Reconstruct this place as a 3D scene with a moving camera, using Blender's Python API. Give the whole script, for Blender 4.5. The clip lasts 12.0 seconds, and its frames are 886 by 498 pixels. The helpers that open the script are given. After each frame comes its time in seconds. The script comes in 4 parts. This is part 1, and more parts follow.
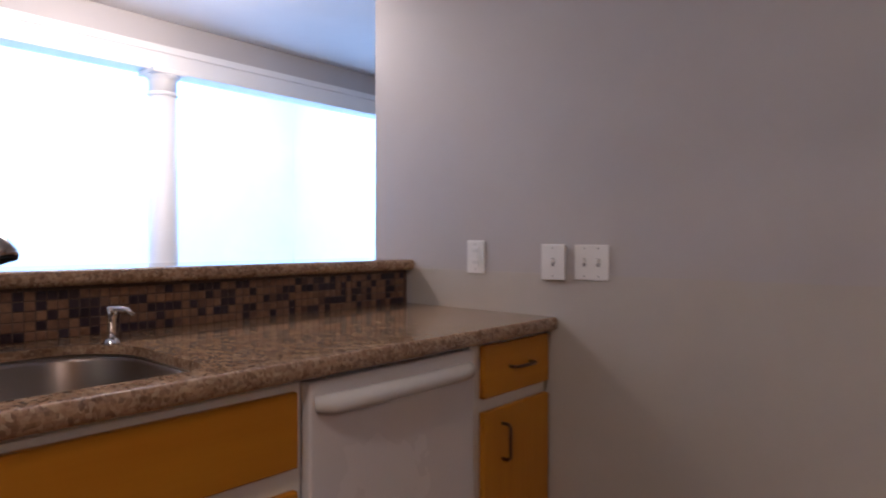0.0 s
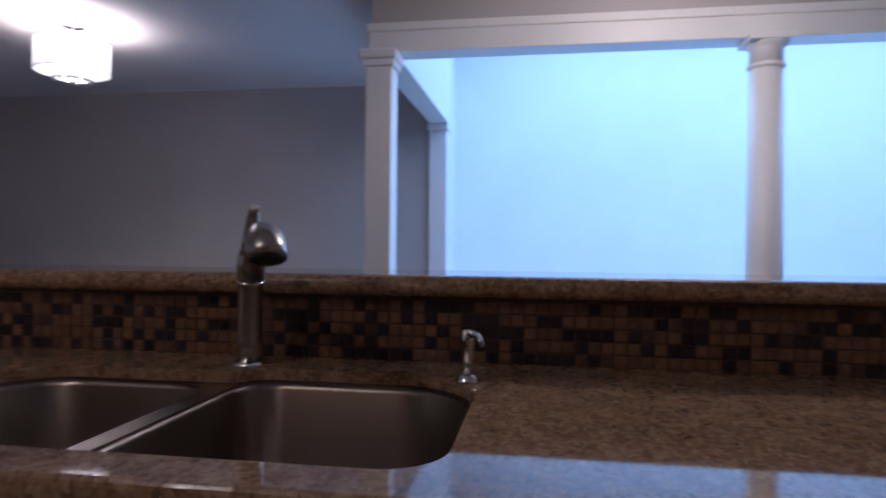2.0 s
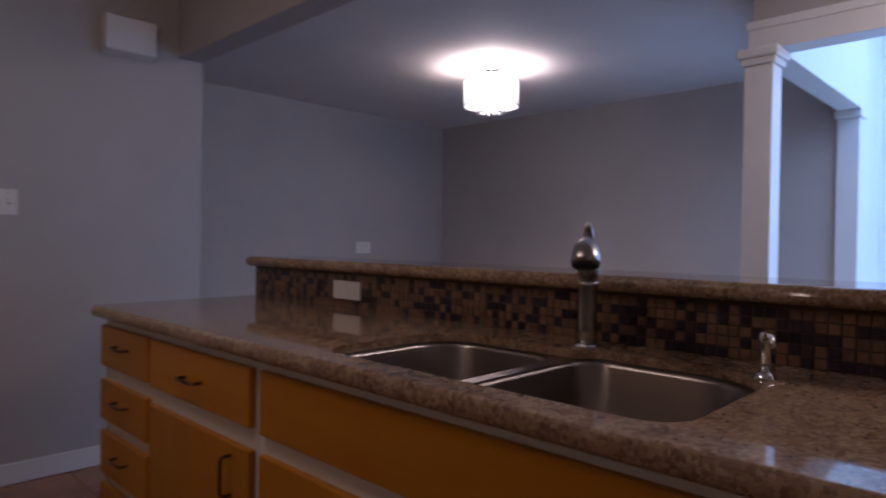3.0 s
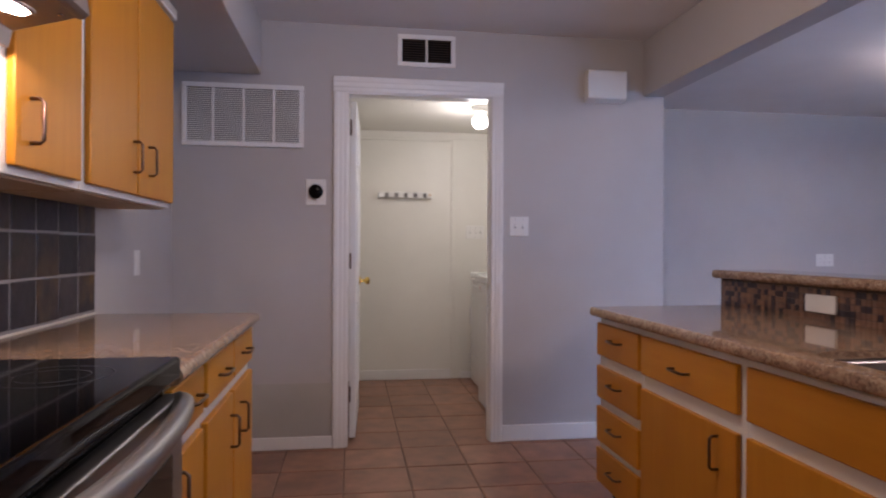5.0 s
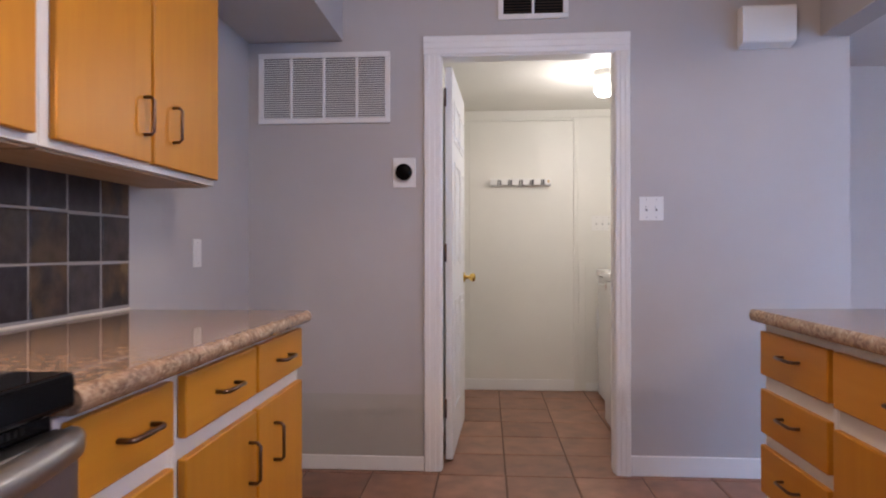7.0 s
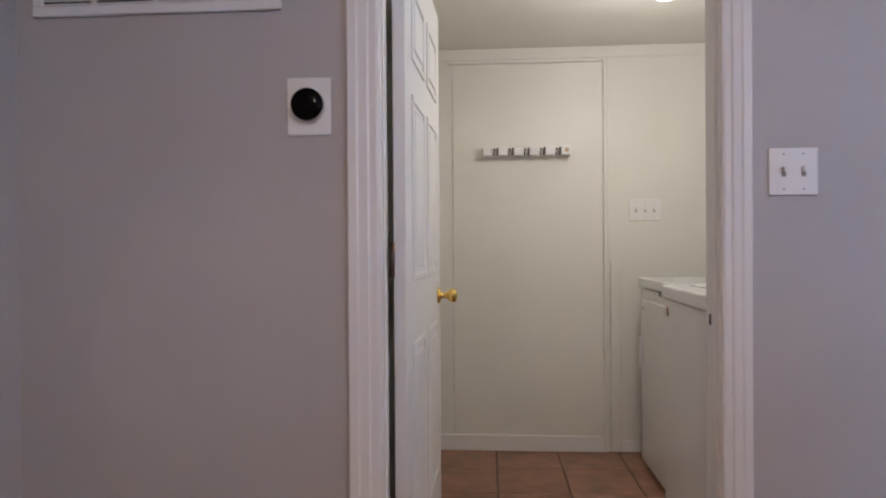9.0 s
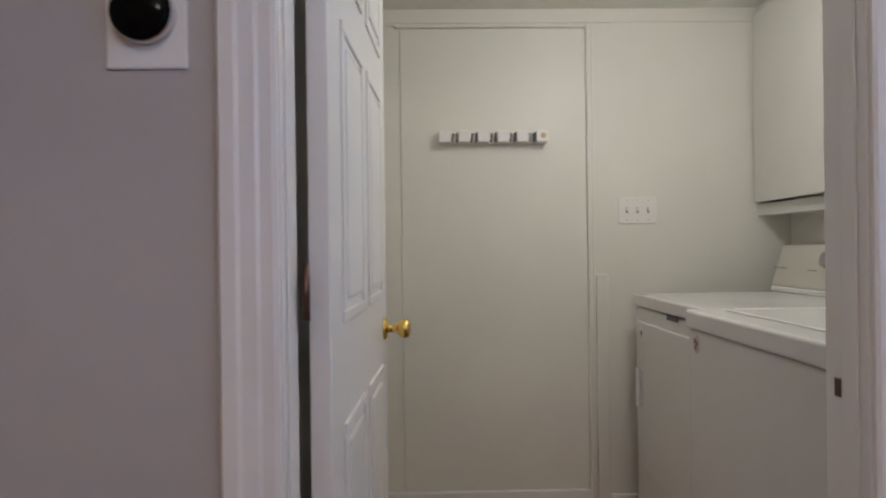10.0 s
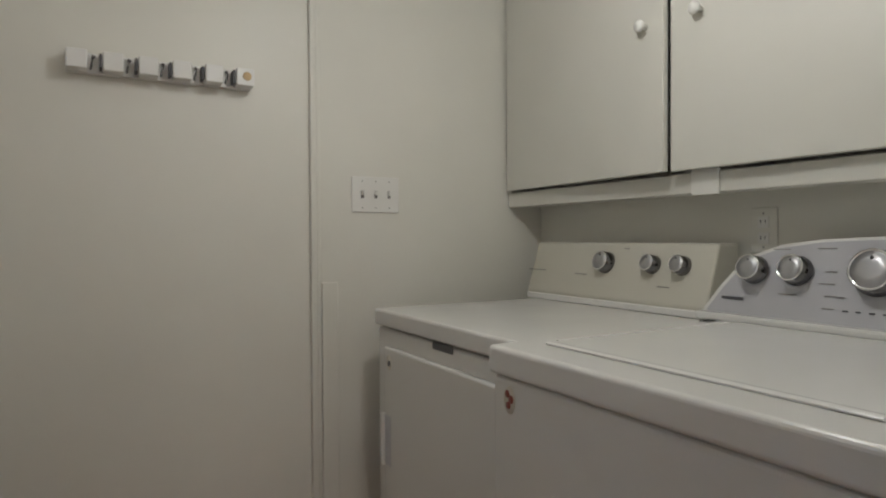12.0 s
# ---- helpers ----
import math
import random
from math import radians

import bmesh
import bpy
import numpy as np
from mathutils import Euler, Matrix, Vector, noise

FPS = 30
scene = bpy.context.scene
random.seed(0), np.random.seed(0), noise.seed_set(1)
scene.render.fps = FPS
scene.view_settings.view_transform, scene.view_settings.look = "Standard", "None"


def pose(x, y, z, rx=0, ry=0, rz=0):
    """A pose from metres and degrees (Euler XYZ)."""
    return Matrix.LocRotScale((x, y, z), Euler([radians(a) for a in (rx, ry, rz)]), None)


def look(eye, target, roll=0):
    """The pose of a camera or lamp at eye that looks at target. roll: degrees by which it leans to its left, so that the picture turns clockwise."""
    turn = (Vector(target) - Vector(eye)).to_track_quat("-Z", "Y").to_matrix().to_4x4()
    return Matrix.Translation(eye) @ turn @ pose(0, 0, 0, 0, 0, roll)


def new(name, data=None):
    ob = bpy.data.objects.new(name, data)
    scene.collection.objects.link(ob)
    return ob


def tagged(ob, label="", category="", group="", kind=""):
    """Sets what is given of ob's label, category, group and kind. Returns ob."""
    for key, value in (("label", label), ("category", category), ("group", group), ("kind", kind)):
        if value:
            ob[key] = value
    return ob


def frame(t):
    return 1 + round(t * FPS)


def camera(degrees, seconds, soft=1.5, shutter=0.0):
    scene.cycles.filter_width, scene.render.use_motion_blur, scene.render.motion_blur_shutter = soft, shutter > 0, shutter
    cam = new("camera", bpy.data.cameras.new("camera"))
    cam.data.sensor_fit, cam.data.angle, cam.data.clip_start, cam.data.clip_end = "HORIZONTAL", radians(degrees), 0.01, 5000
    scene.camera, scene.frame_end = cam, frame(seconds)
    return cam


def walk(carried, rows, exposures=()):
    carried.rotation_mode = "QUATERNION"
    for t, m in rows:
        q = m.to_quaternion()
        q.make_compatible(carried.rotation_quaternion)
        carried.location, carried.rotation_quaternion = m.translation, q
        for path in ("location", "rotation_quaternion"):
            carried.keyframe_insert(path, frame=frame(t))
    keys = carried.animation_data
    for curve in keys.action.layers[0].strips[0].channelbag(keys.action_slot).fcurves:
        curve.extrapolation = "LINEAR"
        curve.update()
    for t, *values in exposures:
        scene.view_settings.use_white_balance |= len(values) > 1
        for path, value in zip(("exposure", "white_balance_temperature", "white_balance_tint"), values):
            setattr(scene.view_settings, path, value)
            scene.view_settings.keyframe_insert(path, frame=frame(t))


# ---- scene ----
# ---- camera and walk ----
cam = camera(69.8, 12.0, soft=2.0, shutter=0.3)
PATH = [
    (0, (0.684, 1.423, 1.11), (-0.625, 2.935, 1.084), 0.1),
    (0.5, (0.564, 1.678, 1.121), (-1.037, 2.876, 1.102), -0.1),
    (1, (0.43, 1.894, 1.104), (-1.394, 2.716, 1.085), -0.1),
    (1.5, (0.274, 2.033, 1.104), (-1.712, 2.276, 1.095), 0.1),
    (2, (0.201, 2.13, 1.093), (-1.775, 1.822, 1.088), 0.5),
    (2.5, (0.256, 2.259, 1.1), (-1.487, 1.278, 1.08), 0.9),
    (3, (0.409, 2.391, 1.117), (-1.025, 0.997, 1.092), 0.8),
    (3.5, (0.546, 2.543, 1.145), (-0.56, 0.877, 1.122), 1.0),
    (5.5, (0.744, 2.685, 1.123), (0.673, 0.687, 1.126), 0.2),
    (6, (0.698, 2.636, 1.073), (0.791, 0.638, 1.084), 0.2),
    (6.5, (0.609, 2.411, 1.042), (0.731, 0.415, 1.044), -0.0),
    (7, (0.529, 2.105, 1.068), (0.669, 0.11, 1.073), -0.1),
    (9, (0.488, 0.613, 1.093), (0.626, -1.382, 1.083), -0.4),
    (9.5, (0.512, 0.230, 1.114), (0.574, -1.769, 1.107), -0.65),
    (10, (0.544, -0.078, 1.122), (0.507, -2.078, 1.119), -0.7),
    (10.5, (0.562, -0.394, 1.127), (0.156, -2.357, 1.102), -0.5),
    (11, (0.507, -0.649, 1.126), (-0.17, -2.531, 1.092), -0.6),
    (11.5, (0.486, -0.804, 1.124), (-0.369, -2.612, 1.087), -0.4),
    (12, (0.463, -0.904, 1.136), (-0.512, -2.65, 1.1), -0.3),
]
EXPOSURE = [(0.0, 0.33, 6100, 16), (0.6, -0.02, 5850, 14), (1.2, -0.55, 5900, 16), (2.0, -1.0, 5800, 18), (3.0, -0.86, 6250, 24), (3.6, -0.40, 6250, 23), (4.2, -0.1, 6100, 22), (5.5, 0.70, 6350, 23), (7.0, 0.88, 6250, 19),
            (9.0, 0.52, 6250, 16), (10.0, 0.32, 6100, 12), (10.6, 0.17, 6100, 10), (12.0, 0.04, 6100, 10)]
walk(cam, [(t, look(eye, target, roll)) for t, eye, target, roll in PATH], EXPOSURE)

# ---- plan (metres) ----
DOOR_Y, NORTH_Y, EAST_X, CEIL = -0.967, 3.14, 1.71, 2.40
BACK_Y, LAUNDRY_CEIL = -2.79, 2.14
COUNTER = 0.876
BAR_FACE, BAR_TOP = -0.978, 1.041
DINE_S, DINE_W = -2.70, -4.80
BEAM_X = -3.0

# ---- world and large lights ----
world = bpy.data.worlds.new("World")
scene.world = world
world.use_nodes = True
wn = world.node_tree
sky = wn.nodes.new("ShaderNodeTexSky")
sky.sky_type = 'NISHITA'
sky.sun_disc = False
sky.sun_elevation = radians(48)
sky.sun_rotation = radians(250)
wn.links.new(sky.outputs[0], wn.nodes["Background"].inputs[0])
wn.nodes["Background"].inputs[1].default_value = 0.1


def lamp(name, kind, m, watts, colour, **settings):
    data = bpy.data.lights.new(name, kind)
    data.energy, data.color = watts, colour
    if "size" in settings:
        data.shape, data.size, data.size_y = 'RECTANGLE', settings["size"][0], settings["size"][1]
    if "radius" in settings:
        data.shadow_soft_size = settings["radius"]
    if "spot" in settings:
        data.spot_size, data.spot_blend = radians(settings["spot"]), 0.10
    ob = new(name, data)
    ob.matrix_basis = m
    return ob


lamp("skylight_daylight", 'AREA', pose(-4.6, 3.9, 3.45), 330, (0.32, 0.57, 1.0), size=(2.4, 4.2))
lamp("kitchen_ceiling_light", 'POINT', pose(0.40, 0.95, 2.22), 17.5, (1.0, 0.85, 0.72), radius=0.13)
lamp("dining_drum_light", 'POINT', pose(-3.18, -0.626, 2.25), 54, (1.0, 0.87, 0.80), radius=0.06)
lamp("breakfast_ceiling_light", 'POINT', pose(-2.05, 2.65, 2.24), 40, (1.0, 0.86, 0.76), radius=0.12)
lamp("laundry_globe_light", 'POINT', pose(-0.168, -1.745, 1.93), 8.6, (1.0, 0.96, 0.88), radius=0.07)
lamp("hood_light", 'SPOT', look((1.412, 1.40, 1.572), (1.41, 1.41, 0.5)), 7.0, (1.0, 0.78, 0.64), spot=168, radius=0.010)

# ---- materials ----


def material(name, rough=0.5, metal=0.0, spec=0.5):
    m = bpy.data.materials.new(name)
    m.use_nodes = True
    b = m.node_tree.nodes["Principled BSDF"]
    b.inputs["Roughness"].default_value = rough
    b.inputs["Metallic"].default_value = metal
    b.inputs["Specular IOR Level"].default_value = spec
    return m, m.node_tree, b


def ramp(nt, source, stops):
    r = nt.nodes.new("ShaderNodeValToRGB")
    e = r.color_ramp.elements
    while len(e) < len(stops):
        e.new(0.5)
    for k, (p, c) in zip(e, stops):
        k.position, k.color = p, (*c, 1)
    nt.links.new(source, r.inputs[0])
    return r.outputs[0]


def noise_tex(nt, scale, detail=4.0, stretch=(1, 1, 1), rough=0.55):
    co = nt.nodes.new("ShaderNodeTexCoord")
    mp = nt.nodes.new("ShaderNodeMapping")
    mp.inputs["Scale"].default_value = stretch
    n = nt.nodes.new("ShaderNodeTexNoise")
    n.inputs["Scale"].default_value, n.inputs["Detail"].default_value, n.inputs["Roughness"].default_value = scale, detail, rough
    nt.links.new(co.outputs["Object"], mp.inputs[0])
    nt.links.new(mp.outputs[0], n.inputs["Vector"])
    return n.outputs["Fac"]


def mix(nt, fac, a, b, mode='MIX'):
    x = nt.nodes.new("ShaderNodeMix")
    x.data_type, x.blend_type = 'RGBA', mode
    for sock, v in ((x.inputs[0], fac), (x.inputs[6], a), (x.inputs[7], b)):
        if isinstance(v, (int, float)):
            sock.default_value = v
        elif isinstance(v, tuple):
            sock.default_value = (*v, 1)
        else:
            nt.links.new(v, sock)
    return x.outputs[2]


def bump(nt, b, height, strength, dist=0.002):
    n = nt.nodes.new("ShaderNodeBump")
    n.inputs["Strength"].default_value, n.inputs["Distance"].default_value = strength, dist
    nt.links.new(height, n.inputs["Height"])
    nt.links.new(n.outputs[0], b.inputs["Normal"])


def vary_rough(nt, b, source, lo, hi):
    m = nt.nodes.new("ShaderNodeMapRange")
    m.inputs["To Min"].default_value, m.inputs["To Max"].default_value = lo, hi
    nt.links.new(source, m.inputs[0])
    nt.links.new(m.outputs[0], b.inputs["Roughness"])


def paint(name, colour, rough=0.55, grain=180, depth=0.12, drift=0.06, spec=0.4):
    """Painted surface: slow drift of tone, fine roller texture."""
    m, nt, b = material(name, rough, spec=spec)
    dark = tuple(c * (1 - drift * 1.6) for c in colour)
    light = tuple(min(1, c * (1 + drift)) for c in colour)
    slow = noise_tex(nt, 1.7, 5)
    fine = noise_tex(nt, grain, 2)
    nt.links.new(ramp(nt, slow, [(0.3, dark), (0.7, light)]), b.inputs["Base Color"])
    vary_rough(nt, b, slow, rough - 0.06, rough + 0.08)
    bump(nt, b, fine, depth, 0.0015)
    return m


def wood(name, dark, light, rough=0.32, along=2):
    """Varnished maple veneer with grain along one axis."""
    m, nt, b = material(name, rough, spec=0.26)
    st = [9.0, 9.0, 9.0]
    st[along] = 0.7
    g = noise_tex(nt, 3.2, 8, tuple(st), 0.6)
    blotch = noise_tex(nt, 3.0, 4, (1, 1, 0.6))
    col = ramp(nt, g, [(0.25, dark), (0.75, light)])
    col = mix(nt, ramp(nt, blotch, [(0.3, (0.0, 0.0, 0.0)), (0.75, (0.45, 0.45, 0.45))]), col, tuple(c * 1.06 for c in light))
    info = nt.nodes.new("ShaderNodeObjectInfo")
    col = mix(nt, 1.0, col, ramp(nt, info.outputs["Random"], [(0, (0.86, 0.84, 0.80)), (1, (1.0, 1.0, 1.0))]), 'MULTIPLY')
    nt.links.new(col, b.inputs["Base Color"])
    vary_rough(nt, b, blotch, rough - 0.06, rough + 0.12)
    bump(nt, b, g, 0.05, 0.001)
    return m


def granite(name):
    m, nt, b = material(name, 0.05, spec=0.62)
    co = nt.nodes.new("ShaderNodeTexCoord")
    v = nt.nodes.new("ShaderNodeTexVoronoi")
    v.inputs["Scale"].default_value = 150
    nt.links.new(co.outputs["Object"], v.inputs["Vector"])
    sep = nt.nodes.new("ShaderNodeSeparateColor")
    nt.links.new(v.outputs["Color"], sep.inputs[0])
    flecks = ramp(nt, sep.outputs[0], [(0.0, (0.05, 0.028, 0.020)), (0.25, (0.20, 0.112, 0.066)), (0.5, (0.33, 0.202, 0.122)), (0.8, (0.44, 0.305, 0.19)), (1.0, (0.58, 0.46, 0.31))])
    clouds = noise_tex(nt, 26, 6, rough=0.65)
    col = mix(nt, 0.56, flecks, ramp(nt, clouds, [(0.3, (0.155, 0.086, 0.054)), (0.52, (0.33, 0.212, 0.132)), (0.72, (0.48, 0.35, 0.235))]))
    nt.links.new(col, b.inputs["Base Color"])
    vary_rough(nt, b, noise_tex(nt, 9, 4), 0.025, 0.07)
    bump(nt, b, noise_tex(nt, 14, 2), 0.03, 0.001)
    return m


def pieces(name, stops, rough, grain, depth, blotch=0.35, spec=0.5):
    """Loose pieces, each with its own tone, clouded within."""
    m, nt, b = material(name, rough, spec=spec)
    info = nt.nodes.new("ShaderNodeObjectInfo")
    base = ramp(nt, info.outputs["Random"], stops)
    add = nt.nodes.new("ShaderNodeVectorMath")
    add.operation = 'ADD'
    geo = nt.nodes.new("ShaderNodeNewGeometry")
    nt.links.new(geo.outputs["Position"], add.inputs[0])
    nt.links.new(info.outputs["Random"], add.inputs[1])
    n = nt.nodes.new("ShaderNodeTexNoise")
    n.inputs["Scale"].default_value, n.inputs["Detail"].default_value = grain, 7
    nt.links.new(add.outputs[0], n.inputs["Vector"])
    f = n.outputs["Fac"]
    col = mix(nt, 1.0, base, ramp(nt, f, [(0.3, (1 - blotch,) * 3), (0.7, (1 + blotch * 0.4,) * 3)]), 'MULTIPLY')
    nt.links.new(col, b.inputs["Base Color"])
    vary_rough(nt, b, f, rough - 0.08, rough + 0.1)
    bump(nt, b, f, depth, 0.004)
    return m


def slate(name):
    """Split slate: blue-grey to near black, with rusty stains on some pieces."""
    m, nt, b = material(name, 0.4, spec=0.25)
    info = nt.nodes.new("ShaderNodeObjectInfo")
    geo = nt.nodes.new("ShaderNodeNewGeometry")
    add = nt.nodes.new("ShaderNodeVectorMath")
    add.operation = 'MULTIPLY_ADD'
    add.inputs[1].default_value = (1, 1, 1)
    nt.links.new(geo.outputs["Position"], add.inputs[0])
    nt.links.new(info.outputs["Random"], add.inputs[2])
    noises = []
    for scale, detail in ((7, 6), (22, 8), (11, 5)):
        n = nt.nodes.new("ShaderNodeTexNoise")
        n.inputs["Scale"].default_value, n.inputs["Detail"].default_value = scale, detail
        nt.links.new(add.outputs[0], n.inputs["Vector"])
        noises.append(n.outputs["Fac"])
    base = ramp(nt, info.outputs["Random"], [(0, (0.015, 0.013, 0.017)), (0.35, (0.034, 0.030, 0.039)), (0.6, (0.024, 0.020, 0.024)), (0.8, (0.046, 0.037, 0.038)), (1, (0.050, 0.050, 0.060))])
    col = mix(nt, 1.0, base, ramp(nt, noises[1], [(0.3, (0.55, 0.55, 0.55)), (0.7, (1.35, 1.3, 1.3))]), 'MULTIPLY')
    some = ramp(nt, info.outputs["Random"], [(0.0, (0.0, 0.0, 0.0)), (0.5, (0.05, 0.05, 0.05)), (0.62, (0.75, 0.75, 0.75)), (0.74, (0.1, 0.1, 0.1)), (0.9, (0.12, 0.12, 0.12)), (1, (0.85, 0.85, 0.85))])
    stain = mix(nt, 1.0, ramp(nt, noises[0], [(0.40, (0.0, 0.0, 0.0)), (0.56, (0.95, 0.95, 0.95))]), some, 'MULTIPLY')
    col = mix(nt, stain, col, ramp(nt, noises[2], [(0.35, (0.085, 0.036, 0.02)), (0.6, (0.19, 0.115, 0.035))]))
    nt.links.new(col, b.inputs["Base Color"])
    vary_rough(nt, b, noises[1], 0.3, 0.52)
    bump(nt, b, noises[1], 0.6, 0.004)
    return m


def metal(name, colour, rough, brush=None):
    m, nt, b = material(name, rough, 1.0)
    g = noise_tex(nt, 60 if brush else 25, 4, brush or (1, 1, 1))
    nt.links.new(ramp(nt, g, [(0.2, tuple(c * 0.86 for c in colour)), (0.8, colour)]), b.inputs["Base Color"])
    vary_rough(nt, b, g, rough * 0.8, rough * 1.25)
    return m


def glow(name, colour, strength, base=(0.8, 0.8, 0.8)):
    m, nt, b = material(name, 0.4)
    b.inputs["Base Color"].default_value = (*base, 1)
    b.inputs["Emission Color"].default_value = (*colour, 1)
    b.inputs["Emission Strength"].default_value = strength
    return m


WALL = paint("grey_wall_paint", (0.47, 0.445, 0.435), 0.5, 150, 0.16, 0.035)
PATCH = paint("touch_up_grey", (0.43, 0.411, 0.374), 0.42, 150, 0.16, 0.05)
# wall grey with the warm light of the lower north wall mixed in
WARM_LIT_WALL = paint("warm_lit_wall_grey", (0.485, 0.452, 0.405), 0.46, 150, 0.16, 0.05)
CEILING = paint("ceiling_paint", (0.74, 0.71, 0.70), 0.75, 90, 0.3, 0.03)
CAULK = paint("cream_caulk", (0.62, 0.58, 0.50), 0.5, 100, 0.05, 0.05)
CAB_CREAM = paint("cabinet_cream_paint", (0.66, 0.647, 0.594), 0.40, 150, 0.10, 0.03)
CREAM = paint("cream_wall_paint", (0.75, 0.735, 0.675), 0.42, 150, 0.14, 0.03)
TRIM = paint("white_trim_paint", (0.78, 0.77, 0.75), 0.35, 60, 0.012, 0.03)
WHITE_CAB = paint("white_cabinet_paint", (0.76, 0.75, 0.71), 0.38, 70, 0.06, 0.04)
PLASTIC = paint("white_plastic", (0.78, 0.77, 0.74), 0.35, 40, 0.02, 0.02)
ATRIUM = paint("pale_sunroom_paint", (0.80, 0.82, 0.83), 0.6, 120, 0.1, 0.025)
ENAMEL = paint("white_enamel", (0.72, 0.715, 0.695), 0.15, 30, 0.01, 0.02, 0.5)
DW_WHITE = paint("dishwasher_white", (0.72, 0.69, 0.68), 0.25, 30, 0.02, 0.02, 0.5)
CONTROL = paint("stove_panel_grey", (0.42, 0.405, 0.395), 0.35, 60, 0.03, 0.02)
CONSOLE_BEIGE = paint("dryer_console_beige", (0.58, 0.56, 0.49), 0.35, 60, 0.03, 0.03)
CONSOLE_GREY = paint("washer_console_silver", (0.47, 0.47, 0.50), 0.34, 60, 0.03, 0.03, 0.6)
MAPLE = wood("honey_maple_veneer", (0.478, 0.180, 0.012), (0.56, 0.238, 0.018), 0.36, 2)
MAPLE_H = wood("honey_maple_veneer_level", (0.478, 0.180, 0.012), (0.56, 0.238, 0.018), 0.36, 1)
UNDER = wood("raw_cabinet_bottom", (0.42, 0.30, 0.20), (0.55, 0.42, 0.30), 0.6, 1)
GRANITE = granite("brown_speckled_granite")
TERRACOTTA = pieces("terracotta_floor_tile", [(0, (0.245, 0.118, 0.074)), (0.5, (0.30, 0.15, 0.095)), (1, (0.35, 0.182, 0.118))], 0.42, 9, 0.25, 0.4)
GROUT = paint("brown_grout", (0.165, 0.105, 0.076), 0.85, 200, 0.5, 0.1)
SLATE = slate("slate_tile")
PALE_GROUT = paint("pale_tile_grout", (0.30, 0.28, 0.27), 0.85, 200, 0.4, 0.08)
MOSAIC = pieces("mosaic_tile", [(0, (0.018, 0.010, 0.018)), (0.22, (0.032, 0.020, 0.034)), (0.36, (0.05, 0.03, 0.034)), (0.44, (0.195, 0.10, 0.060)), (0.78, (0.255, 0.137, 0.080)), (1, (0.16, 0.085, 0.058))], 0.3, 60, 0.15, 0.3)
MOSAIC_GROUT = paint("mosaic_grout", (0.125, 0.085, 0.066), 0.85, 200, 0.4, 0.1)
STEEL = metal("brushed_stainless", (0.38, 0.37, 0.365), 0.36, (1, 1, 14))
SINK_STEEL = metal("sink_stainless", (0.36, 0.312, 0.28), 0.30, (30, 30, 30))
NICKEL = metal("brushed_nickel", (0.52, 0.49, 0.46), 0.24)
KNOB = metal("satin_silver_knob", (0.48, 0.48, 0.50), 0.40)
# knob sides: chrome with shade and dark reflections in its colour; hooks share it
KNOB_SIDE = metal("darkened_chrome", (0.20, 0.195, 0.20), 0.16)
CHROME = metal("chrome", (0.80, 0.80, 0.81), 0.08)
BRASS = metal("polished_brass", (0.85, 0.60, 0.18), 0.12)
BRONZE = metal("dark_bronze", (0.16, 0.10, 0.075), 0.30)
HOOD_METAL = metal("hood_metal", (0.36, 0.32, 0.315), 0.42)
BLACK, _nt, _b = material("black_enamel", 0.12, spec=0.08)
_b.inputs["Base Color"].default_value = (0.004, 0.0035, 0.004, 1)
GLASS_TOP, _nt, _b = material("black_ceramic_glass", 0.04, spec=0.12)
_b.inputs["Base Color"].default_value = (0.003, 0.003, 0.0035, 1)
# near-black: the shade of toe spaces, vents and undersides is put into the colour
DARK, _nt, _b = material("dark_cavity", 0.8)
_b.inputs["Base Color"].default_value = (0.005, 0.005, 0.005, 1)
INK, _nt, _b = material("grey_print", 0.6)
_b.inputs["Base Color"].default_value = (0.10, 0.10, 0.11, 1)
RING, _nt, _b = material("burner_ring_print", 0.2)
_b.inputs["Base Color"].default_value = (0.06, 0.06, 0.065, 1)
OCHRE, _nt, _b = material("ochre_stain", 0.6)
_b.inputs["Base Color"].default_value = (0.55, 0.40, 0.22, 1)
SLOT, _nt, _b = material("shadow_grey_plastic", 0.5)
_b.inputs["Base Color"].default_value = (0.26, 0.25, 0.24, 1)
RED, _nt, _b = material("red_sticker", 0.4)
_b.inputs["Base Color"].default_value = (0.28, 0.075, 0.055, 1)
FILTER = paint("hood_filter_mesh", (0.34, 0.24, 0.19), 0.55, 400, 0.8, 0.1)
SHADE = glow("lit_fabric_shade", (0.88, 0.92, 1.0), 1.0)
_nt = SHADE.node_tree
_tr, _mx = _nt.nodes.new("ShaderNodeBsdfTranslucent"), _nt.nodes.new("ShaderNodeMixShader")
_tr.inputs[0].default_value = (0.85, 0.84, 0.84, 1)
_mx.inputs[0].default_value = 0.55
_nt.links.new(_nt.nodes["Principled BSDF"].outputs[0], _mx.inputs[1])
_nt.links.new(_tr.outputs[0], _mx.inputs[2])
_nt.links.new(_mx.outputs[0], _nt.nodes["Material Output"].inputs[0])
BULB = glow("lit_lamp_glass", (1.0, 0.95, 0.80), 6.0)
HOOD_BULB = glow("lit_hood_lens", (1.0, 0.80, 0.66), 20.0)

# ---- mesh helpers ----


